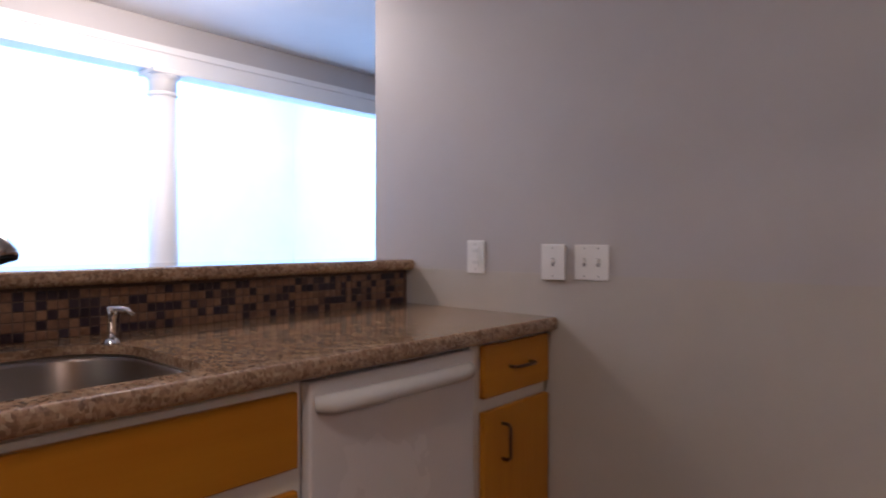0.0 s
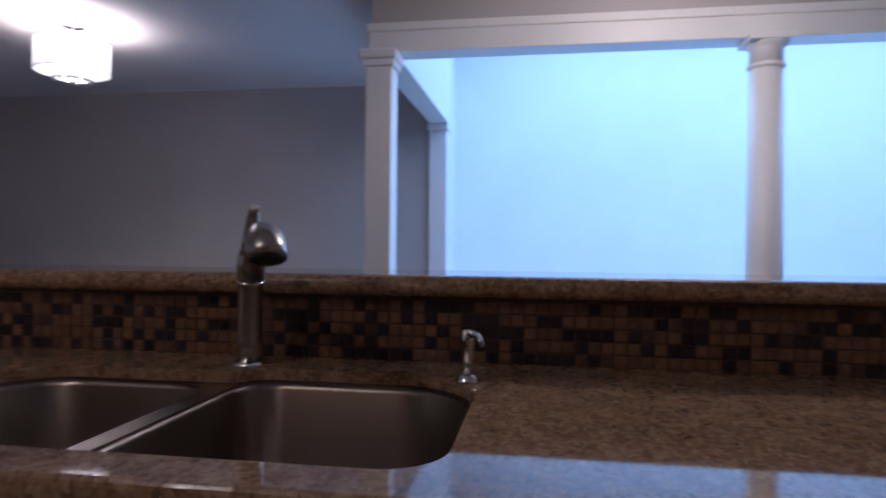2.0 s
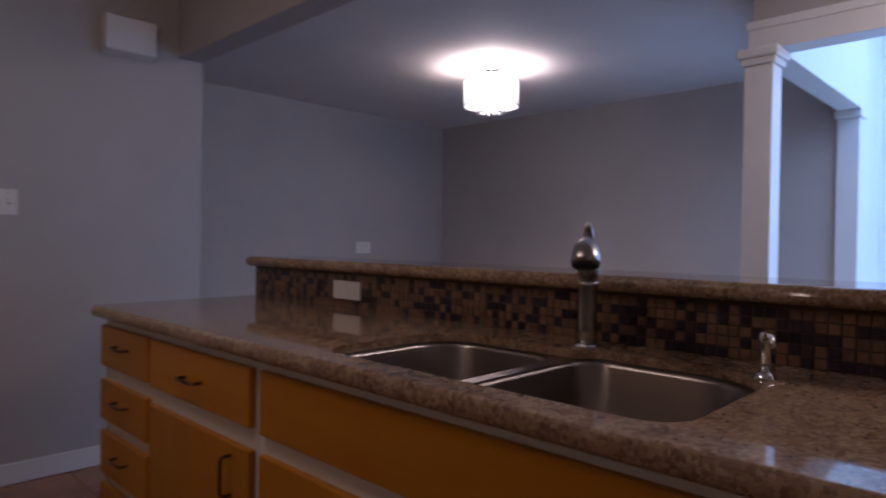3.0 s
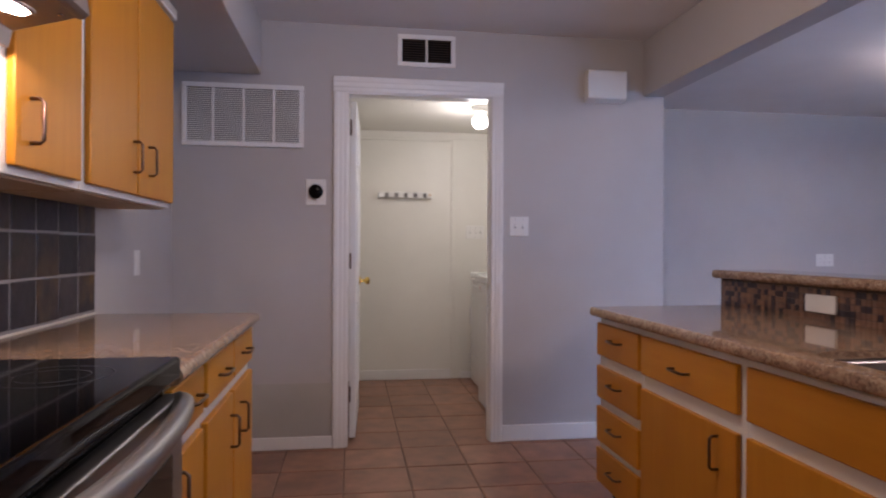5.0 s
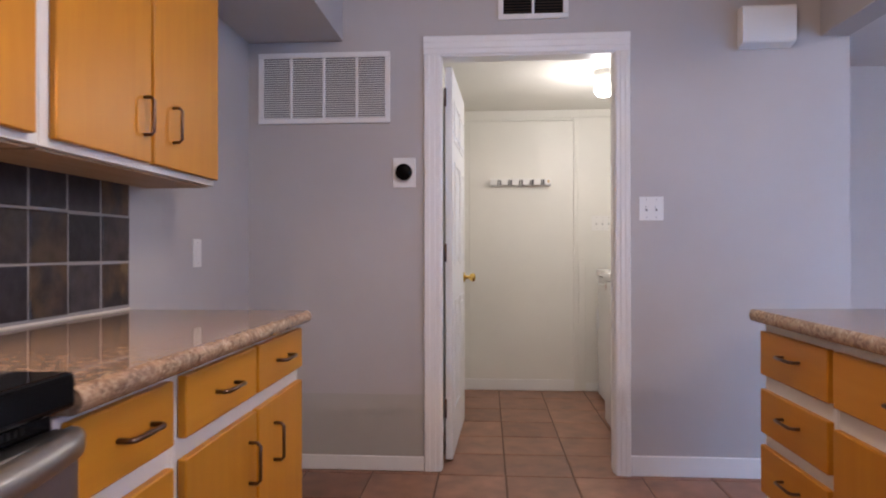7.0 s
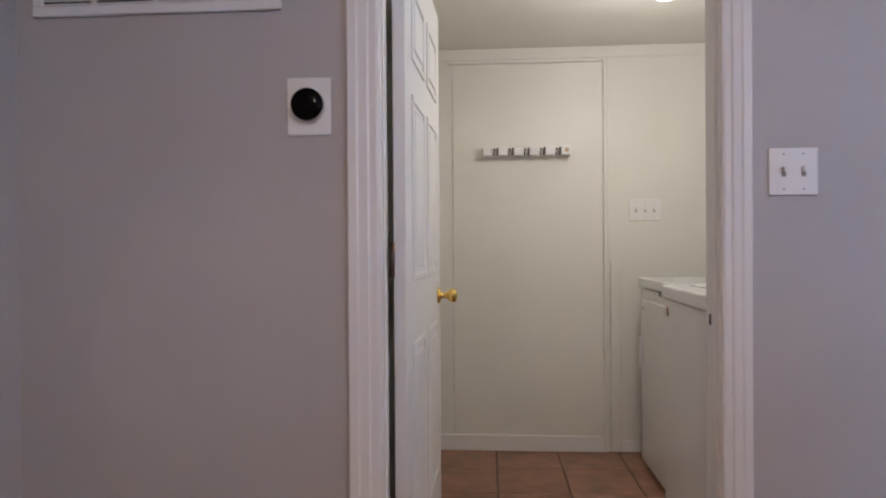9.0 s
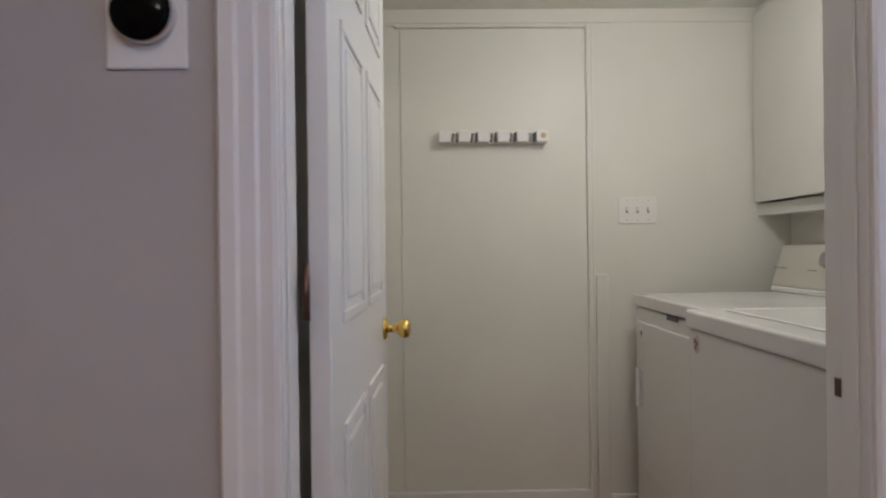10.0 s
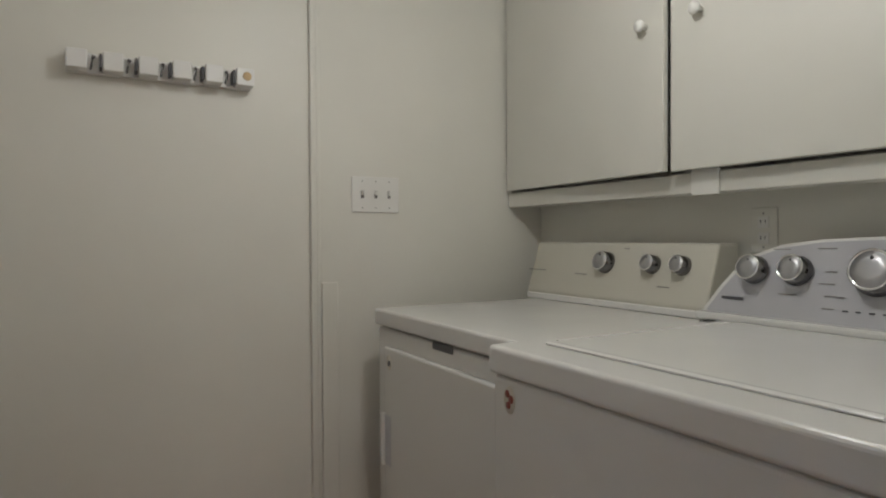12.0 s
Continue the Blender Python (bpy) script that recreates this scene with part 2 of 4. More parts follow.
def box(bm, x0, x1, y0, y1, z0, z1, bevel=0.0, seg=2):
    r = bmesh.ops.create_cube(bm, size=1.0)
    m = Matrix.Translation(((x0 + x1) / 2, (y0 + y1) / 2, (z0 + z1) / 2)) @ Matrix.Diagonal((abs(x1 - x0), abs(y1 - y0), abs(z1 - z0), 1))
    bmesh.ops.transform(bm, matrix=m, verts=r["verts"])
    if bevel:
        es = {e for v in r["verts"] for e in v.link_edges}
        bmesh.ops.bevel(bm, geom=list(es), offset=bevel, segments=seg, profile=0.5, affect='EDGES')
    return bm


def B(*a, bevel=0.0, seg=2):
    return box(bmesh.new(), *a, bevel=bevel, seg=seg)


def lathe(profile, m=None, seg=32):
    """A turned body from (radius, height) pairs round z, set at the pose m."""
    bm = bmesh.new()
    rings = []
    for r, z in profile:
        rings.append([bm.verts.new((max(r, 1e-4) * math.cos(2 * math.pi * i / seg), max(r, 1e-4) * math.sin(2 * math.pi * i / seg), z)) for i in range(seg)])
    for a, b in zip(rings, rings[1:]):
        for i in range(seg):
            bm.faces.new((a[i], a[(i + 1) % seg], b[(i + 1) % seg], b[i]))
    bm.faces.new(rings[0][::-1])
    bm.faces.new(rings[-1])
    if m is not None:
        bmesh.ops.transform(bm, matrix=m, verts=bm.verts)
    bmesh.ops.recalc_face_normals(bm, faces=bm.faces)
    for f in bm.faces:
        f.smooth = True
    return bm


def tube(points, radii, seg=12):
    """A round bar along points; radii one number or one for each point."""
    bm = bmesh.new()
    pts = [Vector(p) for p in points]
    if isinstance(radii, (int, float)):
        radii = [radii] * len(pts)
    rings = []
    side = None
    for i, p in enumerate(pts):
        d = (pts[min(i + 1, len(pts) - 1)] - pts[max(i - 1, 0)]).normalized()
        if side is None:
            side = d.orthogonal().normalized()
        side = (side - d * side.dot(d)).normalized()
        up = d.cross(side)
        rings.append([bm.verts.new(p + radii[i] * (math.cos(2 * math.pi * k / seg) * side + math.sin(2 * math.pi * k / seg) * up)) for k in range(seg)])
    for a, b in zip(rings, rings[1:]):
        for k in range(seg):
            bm.faces.new((a[k], a[(k + 1) % seg], b[(k + 1) % seg], b[k]))
    bm.faces.new(rings[0][::-1])
    bm.faces.new(rings[-1])
    bmesh.ops.recalc_face_normals(bm, faces=bm.faces)
    for f in bm.faces:
        f.smooth = True
    return bm


def shell(r, z0, z1, w, m, seg=48):
    bm = bmesh.new()
    rings = [[bm.verts.new((q * math.cos(2 * math.pi * i / seg), q * math.sin(2 * math.pi * i / seg), z)) for i in range(seg)] for q, z in ((r, z0), (r, z1), (r - w, z1), (r - w, z0))]
    for a, b in zip(rings, rings[1:] + rings[:1]):
        for i in range(seg):
            bm.faces.new((a[i], a[(i + 1) % seg], b[(i + 1) % seg], b[i]))
    bmesh.ops.transform(bm, matrix=m, verts=bm.verts)
    bmesh.ops.recalc_face_normals(bm, faces=bm.faces)
    for f in bm.faces:
        f.smooth = True
    return bm


def prism(outline, axis, a, b, bevel=0.0):
    """A flat outline in the two other axes, drawn out along axis from a to b."""
    bm = bmesh.new()

    def at(p, s):
        return {"x": (s, p[0], p[1]), "y": (p[0], s, p[1]), "z": (p[0], p[1], s)}[axis]
    lo = [bm.verts.new(at(p, a)) for p in outline]
    hi = [bm.verts.new(at(p, b)) for p in outline]
    n = len(outline)
    bm.faces.new(lo)
    bm.faces.new(hi)
    for i in range(n):
        bm.faces.new((lo[i], lo[(i + 1) % n], hi[(i + 1) % n], hi[i]))
    bmesh.ops.recalc_face_normals(bm, faces=bm.faces)
    if bevel:
        bmesh.ops.bevel(bm, geom=list(bm.edges), offset=bevel, segments=2, profile=0.5, affect='EDGES')
    return bm


def mesh_of(name, bm, mat):
    me = bpy.data.meshes.new(name)
    bm.to_mesh(me)
    bm.free()
    me.materials.append(mat)
    return me


def world_of(ob):
    return ob.matrix_basis if ob.parent is None else Matrix.Identity(4)


def part(name, bm, mat, parent, label=""):
    """One mesh, drawn in world metres, under a thing or under a part."""
    ob = new(name, mesh_of(name, bm, mat))
    ob.parent = parent
    ob.matrix_parent_inverse = world_of(parent).inverted()
    return tagged(ob, label)


def thing(name, x, y, z, label, category, group=""):
    ob = new(name)
    ob.empty_display_size = 0.1
    ob.matrix_basis = pose(x, y, z)
    return tagged(ob, label, category, group)


def solo(name, bm, mat, label, category, group=""):
    return tagged(new(name, mesh_of(name, bm, mat)), label, category, group)


def built(name, bm, mat, label=""):
    return tagged(new(name, mesh_of(name, bm, mat)), label, name.rstrip("_0123456789").replace("_", " "), kind="structure")


def joined(*bms):
    out = bmesh.new()
    for b in bms:
        me = bpy.data.meshes.new("tmp")
        b.to_mesh(me)
        b.free()
        out.from_mesh(me)
        bpy.data.meshes.remove(me)
    return out


# ---- large structure ----
T = 0.10
OPEN_L, OPEN_R, OPEN_TOP = 0.755, -0.078, 2.015
# wall with the laundry door
built("wall_south", joined(B(OPEN_L + 0.02, EAST_X + 0.12, DOOR_Y - T, DOOR_Y, 0, CEIL), B(-1.152, OPEN_R - 0.02, DOOR_Y - T, DOOR_Y, 0, CEIL), B(OPEN_R - 0.02, OPEN_L + 0.02, DOOR_Y - T, DOOR_Y, OPEN_TOP + 0.02, CEIL)), WALL, "grey painted kitchen wall with the laundry doorway")
built("wall_east", B(EAST_X, EAST_X + 0.12, DOOR_Y, 5.2, 0, CEIL), WALL, "grey painted kitchen wall behind the range")
built("wall_north", B(-1.155, EAST_X, NORTH_Y, NORTH_Y + 0.13, 0, CEIL), WALL, "grey painted wall at the counter end")
built("floor", joined(B(-4.95, EAST_X + 0.12, -3.0, 1.24, -0.12, -0.006), B(BEAM_X - 0.1, EAST_X + 0.12, 1.24, 6.6, -0.12, -0.006)), GROUT, "brown grout bed under the floor tiles")
built("ceiling", B(-1.152, EAST_X + 0.12, DOOR_Y - T, 6.6, CEIL, CEIL + 0.1), CEILING, "off-white kitchen ceiling")
built("ceiling_dining", joined(B(-4.95, -1.152, DINE_S - 0.1, 1.24, CEIL, CEIL + 0.1), B(BEAM_X - 0.10, -1.152, 1.24, 6.6, CEIL, CEIL + 0.1)), CEILING, "off-white dining room ceiling")
built("beam", B(-1.15, -1.018, DOOR_Y + 0.001, NORTH_Y - 0.001, 2.063, CEIL - 0.003, bevel=0.004), WALL, "grey painted ceiling beam over the breakfast bar")
built("soffit", B(1.235, EAST_X - 0.002, DOOR_Y + 0.002, 4.6, 2.095, CEIL - 0.003, bevel=0.004), WALL, "grey painted soffit above the wall cabinets")
built("wall_dining_south", B(DINE_W - 0.12, -1.152, DINE_S - 0.12, DINE_S, 0, CEIL), WALL, "grey painted dining room wall")
built("wall_dining_return", B(-1.152, -1.112, DINE_S, DOOR_Y - T, 0, CEIL), WALL, "grey painted wall return")
built("wall_dining_west", B(DINE_W - 0.12, DINE_W, DINE_S, 1.24, 0, CEIL), WALL, "grey painted dining room wall beside the sunroom")
built("wall_far_north", B(-3.0, EAST_X, 6.48, 6.6, 0, CEIL), WALL, "grey painted wall behind the walk")
built("wall_sunroom_header", B(BEAM_X - 0.10, BEAM_X, 1.25, 6.48, 2.235, CEIL - 0.003), WALL, "grey painted wall strip above the sunroom opening")

# sunroom lit from its skylight
SX, SY = -6.3, 6.48
built("wall_sunroom_west", B(SX - 0.1, SX, 1.24, SY, 0, 3.6), ATRIUM, "pale sunroom wall in strong daylight")
built("wall_sunroom_north", B(SX, BEAM_X - 0.10, SY, SY + 0.1, 0, 3.6), ATRIUM, "pale sunroom end wall in strong daylight")
built("wall_sunroom_south", B(SX, DINE_W - 0.12, 1.12, 1.24, 0, 3.6), ATRIUM, "pale sunroom wall in strong daylight")
built("wall_sunroom_upper", joined(B(BEAM_X - 0.10, BEAM_X, 1.24, SY, CEIL + 0.1, 3.6), B(DINE_W - 0.12, BEAM_X, 1.14, 1.24, CEIL + 0.1, 3.6)), ATRIUM, "pale upper sunroom wall")
built("floor_sunroom", B(SX, BEAM_X - 0.1, 1.24, SY, -0.1, 0), ATRIUM, "pale sunroom floor")
built("ceiling_sunroom", joined(B(SX, BEAM_X, 1.24, 1.75, 3.6, 3.7), B(SX, BEAM_X, 6.05, SY, 3.6, 3.7), B(SX, -5.85, 1.75, 6.05, 3.6, 3.7), B(-3.35, BEAM_X, 1.75, 6.05, 3.6, 3.7)), ATRIUM, "pale sunroom ceiling round the skylight")

# laundry room
LW_X, LE_X = -1.01, 0.785
built("wall_laundry_back", B(LW_X - 0.1, LE_X + 0.1, BACK_Y - 0.1, BACK_Y, 0, LAUNDRY_CEIL + 0.05), CREAM, "cream painted laundry end wall")
built("wall_laundry_west", B(LW_X - 0.1, LW_X, BACK_Y, DOOR_Y - T, 0, LAUNDRY_CEIL + 0.05), CREAM, "cream painted laundry wall behind the machines")
built("wall_laundry_east", B(LE_X, LE_X + 0.1, BACK_Y, DOOR_Y - T, 0, LAUNDRY_CEIL + 0.05), CREAM, "cream painted laundry side wall")
built("wall_laundry_front", joined(B(OPEN_L + 0.02, LE_X, DOOR_Y - T - 0.006, DOOR_Y - T - 0.001, 0, LAUNDRY_CEIL), B(LW_X, OPEN_R - 0.02, DOOR_Y - T - 0.006, DOOR_Y - T - 0.001, 0, LAUNDRY_CEIL), B(OPEN_R - 0.02, OPEN_L + 0.02, DOOR_Y - T - 0.006, DOOR_Y - T - 0.001, OPEN_TOP + 0.02, LAUNDRY_CEIL)), CREAM, "cream painted inner face of the laundry doorway wall")
built("ceiling_laundry", B(LW_X, LE_X, BACK_Y, DOOR_Y - T - 0.006, LAUNDRY_CEIL, LAUNDRY_CEIL + 0.08), CREAM, "cream painted low laundry ceiling")

# ---- trim ----


def casing_profile(w=0.090, d=0.018):
    """Moulded casing section: across the width, proud of the wall."""
    return [(0, 0), (0, d * 0.45), (0.008, d * 0.6), (0.026, d * 0.62), (0.032, d * 0.8), (0.055, d * 0.85), (0.062, d), (w - 0.006, d), (w, d * 0.6), (w, 0)]


def casing_leg(x_inner, out, y, z0, z1, w=0.090):
    k = w / 0.090
    return prism([(x_inner + out * u * k, y + v) for u, v in casing_profile()], "z", z0, z1)


def casing_head(x0, x1, y, z_inner):
    return prism([(y + v, z_inner + u) for u, v in casing_profile()], "x", x0, x1)


door_frame = thing("door_1", 0.3, DOOR_Y, 0, "white moulded casing round the open laundry doorway", "door frame")
door_frame["kind"] = "structure"
part("casing_leg", casing_leg(OPEN_L, 1, DOOR_Y + 0.001, 0, OPEN_TOP, 0.082), TRIM, door_frame)
part("casing_leg", casing_leg(OPEN_R, -1, DOOR_Y + 0.001, 0, OPEN_TOP, 0.069), TRIM, door_frame)
part("casing_head", casing_head(OPEN_R - 0.069, OPEN_L + 0.082, DOOR_Y + 0.001, OPEN_TOP + 0.001), TRIM, door_frame)
part("jamb", B(OPEN_L - 0.003, OPEN_L + 0.018, DOOR_Y - T, DOOR_Y, 0, OPEN_TOP, bevel=0.002), TRIM, door_frame)
jamb = part("jamb", B(OPEN_R - 0.018, OPEN_R + 0.003, DOOR_Y - T, DOOR_Y, 0, OPEN_TOP, bevel=0.002), TRIM, door_frame)
part("strike_plate", B(OPEN_R + 0.003, OPEN_R + 0.005, DOOR_Y - 0.076, DOOR_Y - 0.062, 0.888, 0.916, bevel=0.0008), BRONZE, jamb, "small dark strike plate")
part("jamb_head", B(OPEN_R + 0.003, OPEN_L - 0.003, DOOR_Y - T, DOOR_Y, OPEN_TOP - 0.006, OPEN_TOP + 0.015), TRIM, door_frame)
for x0, x1 in ((OPEN_L - 0.007, OPEN_L - 0.003), (OPEN_R + 0.003, OPEN_R + 0.007)):
    part("door_stop", B(x0, x1, DOOR_Y - 0.052, DOOR_Y - 0.020, 0, OPEN_TOP - 0.006, bevel=0.002), TRIM, door_frame)


def skirting(name, x0, x1, y0, y1, h=0.095):
    built(name, B(x0, x1, y0, y1, 0, h, bevel=0.004), TRIM, "white painted baseboard")


skirting("baseboard_1", OPEN_L + 0.083, EAST_X - 0.001, DOOR_Y, DOOR_Y + 0.014, 0.070)
skirting("baseboard_2", -1.152, OPEN_R - 0.070, DOOR_Y, DOOR_Y + 0.014)
skirting("baseboard_3", -0.30, EAST_X, NORTH_Y - 0.014, NORTH_Y)
skirting("baseboard_4", DINE_W, -1.152, DINE_S, DINE_S + 0.014)
skirting("baseboard_5", -0.124, LE_X, BACK_Y, BACK_Y + 0.022, 0.085)
skirting("baseboard_6", LW_X, -0.214, BACK_Y, BACK_Y + 0.012, 0.06)

# sunroom opening: corner post, round column, header boards
built("trim_header", joined(B(BEAM_X - 0.13, BEAM_X + 0.02, 1.235, 6.48, 2.095, 2.236, bevel=0.004), B(BEAM_X - 0.11, BEAM_X + 0.03, 1.225, 6.48, 2.20, 2.244, bevel=0.006)), TRIM, "white header board along the sunroom opening")
built("trim_return", B(DINE_W - 0.12, BEAM_X - 0.13, 1.242, 1.39, 2.075, CEIL + 0.6, bevel=0.004), TRIM, "white header returning to the far wall")
post = thing("corner_post", -3.0, 1.31, 0, "white square corner post with capital at the sunroom opening", "post")
part("shaft", B(-3.07, -2.93, 1.235, 1.37, 0.16, 2.01, bevel=0.005), TRIM, post)
part("capital", joined(B(-3.085, -2.915, 1.22, 1.385, 2.01, 2.045, bevel=0.006), B(-3.10, -2.90, 1.205, 1.40, 2.045, 2.094, bevel=0.010)), TRIM, post)
part("base", B(-3.085, -2.915, 1.22, 1.385, 0.0, 0.16, bevel=0.006), TRIM, post)
post2 = thing("wall_post", -4.86, 1.31, 0, "white half post where the header meets the far wall", "post")
part("shaft", B(-4.92, -4.76, 1.24, 1.38, 0.12, 2.02, bevel=0.005), TRIM, post2)
part("capital", B(-4.92, -4.74, 1.225, 1.395, 2.02, 2.075, bevel=0.008), TRIM, post2)
part("base", B(-4.92, -4.745, 1.23, 1.39, 0, 0.12, bevel=0.006), TRIM, post2)
for cy in (3.168, 5.07):
    column = thing("column", -3.0, cy, 0, "round white tapered column with ring and square cap", "column", "columns of the sunroom opening")
    c = pose(-3.0, cy, 0)
    part("shaft", lathe([(0.092, 0.12), (0.092, 0.135), (0.087, 0.15), (0.086, 0.7), (0.074, 1.95)], c), TRIM, column)
    part("neck_ring", lathe([(0.075, 1.945), (0.082, 1.95), (0.084, 1.958), (0.082, 1.966), (0.075, 1.971)], c), TRIM, column)
    part("capital", lathe([(0.075, 1.97), (0.075, 2.035), (0.082, 2.045), (0.095, 2.058), (0.097, 2.066)], c), TRIM, column)
    part("abacus", B(-3.10, -2.90, cy - 0.10, cy + 0.10, 2.066, 2.094, bevel=0.005), TRIM, column)
    part("base", joined(B(-3.105, -2.895, cy - 0.105, cy + 0.105, 0, 0.07, bevel=0.005), lathe([(0.10, 0.07), (0.105, 0.095), (0.09, 0.12)], c)), TRIM, column)

# fixed panel on the laundry end wall
panel = thing("door_2", 0.30, BACK_Y, 0, "cream painted flush door with thin trim, fixed shut", "door")
panel["kind"] = "structure"
part("door_leaf", B(-0.124, 0.668, BACK_Y, BACK_Y + 0.006, 0.086, 2.055, bevel=0.002), CREAM, panel)
part("trim_strip", joined(B(-0.142, -0.1243, BACK_Y, BACK_Y + 0.020, 0, 2.075, bevel=0.004), B(-0.158, -0.1422, BACK_Y, BACK_Y + 0.012, 0, 2.075, bevel=0.004)), CREAM, panel)
part("trim_strip", B(-0.124, 0.69, BACK_Y, BACK_Y + 0.018, 2.058, 2.074, bevel=0.004), CREAM, panel)
part("head_board", B(LW_X, LE_X, BACK_Y, BACK_Y + 0.006, 2.08, LAUNDRY_CEIL, bevel=0.002), CREAM, panel)
part("side_board", B(-0.212, -0.160, BACK_Y, BACK_Y + 0.010, 0, 1.0, bevel=0.003), CREAM, panel)

# open laundry door leaf, six panels
door = thing("door_leaf", OPEN_L - 0.01, DOOR_Y - T, 0.012, "white six-panel door with brass knob, standing open", "door")
LEAF = 0.83


swing = pose(OPEN_L - 0.012, DOOR_Y - T - 0.004, 0.012, 0, 0, -92.3)


def leaf(bm):
    bmesh.ops.transform(bm, matrix=swing, verts=bm.verts)
    return bm


part("leaf", leaf(B(0.032, LEAF, -0.035, 0, 0, 1.985, bevel=0.002)), TRIM, door)
for z0, z1 in ((0.22, 0.80), (0.98, 1.52), (1.62, 1.84)):
    for u0, u1 in ((0.14, 0.395), (0.465, 0.72)):
        ring = bmesh.new()
        for a0, a1, c0, c1 in ((u0, u1, z0, z0 + 0.02), (u0, u1, z1 - 0.02, z1), (u0, u0 + 0.02, z0 + 0.02, z1 - 0.02), (u1 - 0.02, u1, z0 + 0.02, z1 - 0.02)):
            box(ring, a0, a1, -0.041, -0.034, c0, c1, 0.003)
        box(ring, u0 + 0.04, u1 - 0.04, -0.041, -0.034, z0 + 0.04, z1 - 0.04, 0.006)
        part("panel", leaf(ring), TRIM, door)
knob = part("knob", leaf(lathe([(0.032, 0), (0.032, 0.004), (0.026, 0.009), (0.011, 0.013), (0.011, 0.034), (0.021, 0.042), (0.027, 0.055), (0.025, 0.068), (0.013, 0.074)], pose(LEAF - 0.065, -0.035, 0.89, 90, 0, 0))), BRASS, door, "polished brass knob")
for z in (0.22, 1.0, 1.78):
    part("hinge", leaf(joined(lathe([(0.006, 0), (0.006, 0.09)], pose(-0.004, -0.004, z)), B(0.004, 0.03, -0.0012, 0.0, z, z + 0.09))), BRONZE, door)

# ---- kitchen things ----


def pull(face, sgn, y, z, size, upright, parent):
    """A bronze U-shaped bar pull on a front that faces along x."""
    h = size / 2
    out = face + sgn * 0.028
    if upright:
        pts = [(face, y, z - h), (out - sgn * 0.008, y, z - h), (out, y, z - h + 0.008), (out, y, z + h - 0.008), (out - sgn * 0.008, y, z + h), (face, y, z + h)]
    else:
        pts = [(face, y - h, z), (out - sgn * 0.008, y - h, z), (out, y - h + 0.008, z), (out, y + h - 0.008, z), (out - sgn * 0.008, y + h, z), (face, y + h, z)]
    part("handle", tube(pts, 0.0048, 8), BRONZE, parent, "dark bronze bar pull")


def fronts(cab, face, sgn, items):
    """items: (kind, y0, y1, z0, z1, pull y, pull z); pull y None for a fixed front."""
    for kind, y0, y1, z0, z1, py, pz in items:
        slab = B(min(face, face + sgn * 0.019), max(face, face + sgn * 0.019), y0, y1, z0, z1, bevel=0.004, seg=3)
        f = part(kind, slab, MAPLE if kind == "door" else MAPLE_H, cab)
        if py is not None:
            pull(face + sgn * 0.019, sgn, py, pz, 0.10, kind == "door", f)


def base_cabinet(face, sgn, back, y0, y1, items, label, hollow=False):
    cab = thing("base_cabinet", (face + back) / 2, (y0 + y1) / 2, 0, label, "cabinet")
    x0, x1 = min(face, back), max(face, back)
    low = 0.085
    if hollow:
        # open inside, so that the sink bowls hang free
        part("face_frame", B(face - 0.010, face, y0, y1, low, COUNTER - 0.042, bevel=0.002), WHITE_CAB, cab, "white painted face frame")
        for y in (y0, y1 - 0.015):
            part("side_panel", B(back, face - 0.0105, y, y + 0.015, low, COUNTER - 0.042), WHITE_CAB, cab)
        part("bottom_panel", B(back, face - 0.0105, y0 + 0.0155, y1 - 0.0155, low, 0.10), WHITE_CAB, cab)
    else:
        part("body", B(x0, x1, y0, y1, low, COUNTER - 0.042, bevel=0.002), WHITE_CAB, cab, "white painted face frame and sides")
    kick = face - sgn * 0.06
    # solid board; the darkness of the toe space is in its colour
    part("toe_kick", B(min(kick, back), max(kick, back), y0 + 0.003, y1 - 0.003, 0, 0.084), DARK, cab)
    fronts(cab, face + sgn * 0.001, sgn, items)
    return cab


PF, PB = -0.378, BAR_FACE - 0.006
base_cabinet(PF, 1, PB, -0.040, 0.388, [("drawer", -0.036, 0.374, z0, z1, 0.175, (z0 + z1) / 2 + 0.01) for z0, z1 in ((0.664, 0.806), (0.476, 0.617), (0.283, 0.436), (0.100, 0.253))], "four-drawer honey maple base cabinet with white face frame")
base_cabinet(PF, 1, PB, 0.390, 1.030, [("drawer", 0.400, 1.005, 0.660, 0.806, 0.70, 0.728), ("door", 0.400, 1.005, 0.10, 0.606, 0.915, 0.525)], "honey maple base cabinet with one drawer over a door")
base_cabinet(PF, 1, PB, 1.032, 2.205, [("false_front", 1.050, 2.188, 0.656, 0.808, None, 0), ("door", 1.050, 1.611, 0.10, 0.610, 1.545, 0.535), ("door", 1.627, 2.188, 0.10, 0.610, 1.693, 0.535)], "honey maple sink cabinet with a plain upper front", True)
base_cabinet(PF, 1, PB, 2.758, NORTH_Y - 0.003, [("drawer", 2.800, 3.132, 0.676, 0.822, 2.97, 0.752), ("door", 2.800, 3.132, 0.10, 0.640, 2.885, 0.545)], "narrow honey maple base cabinet beside the dishwasher")

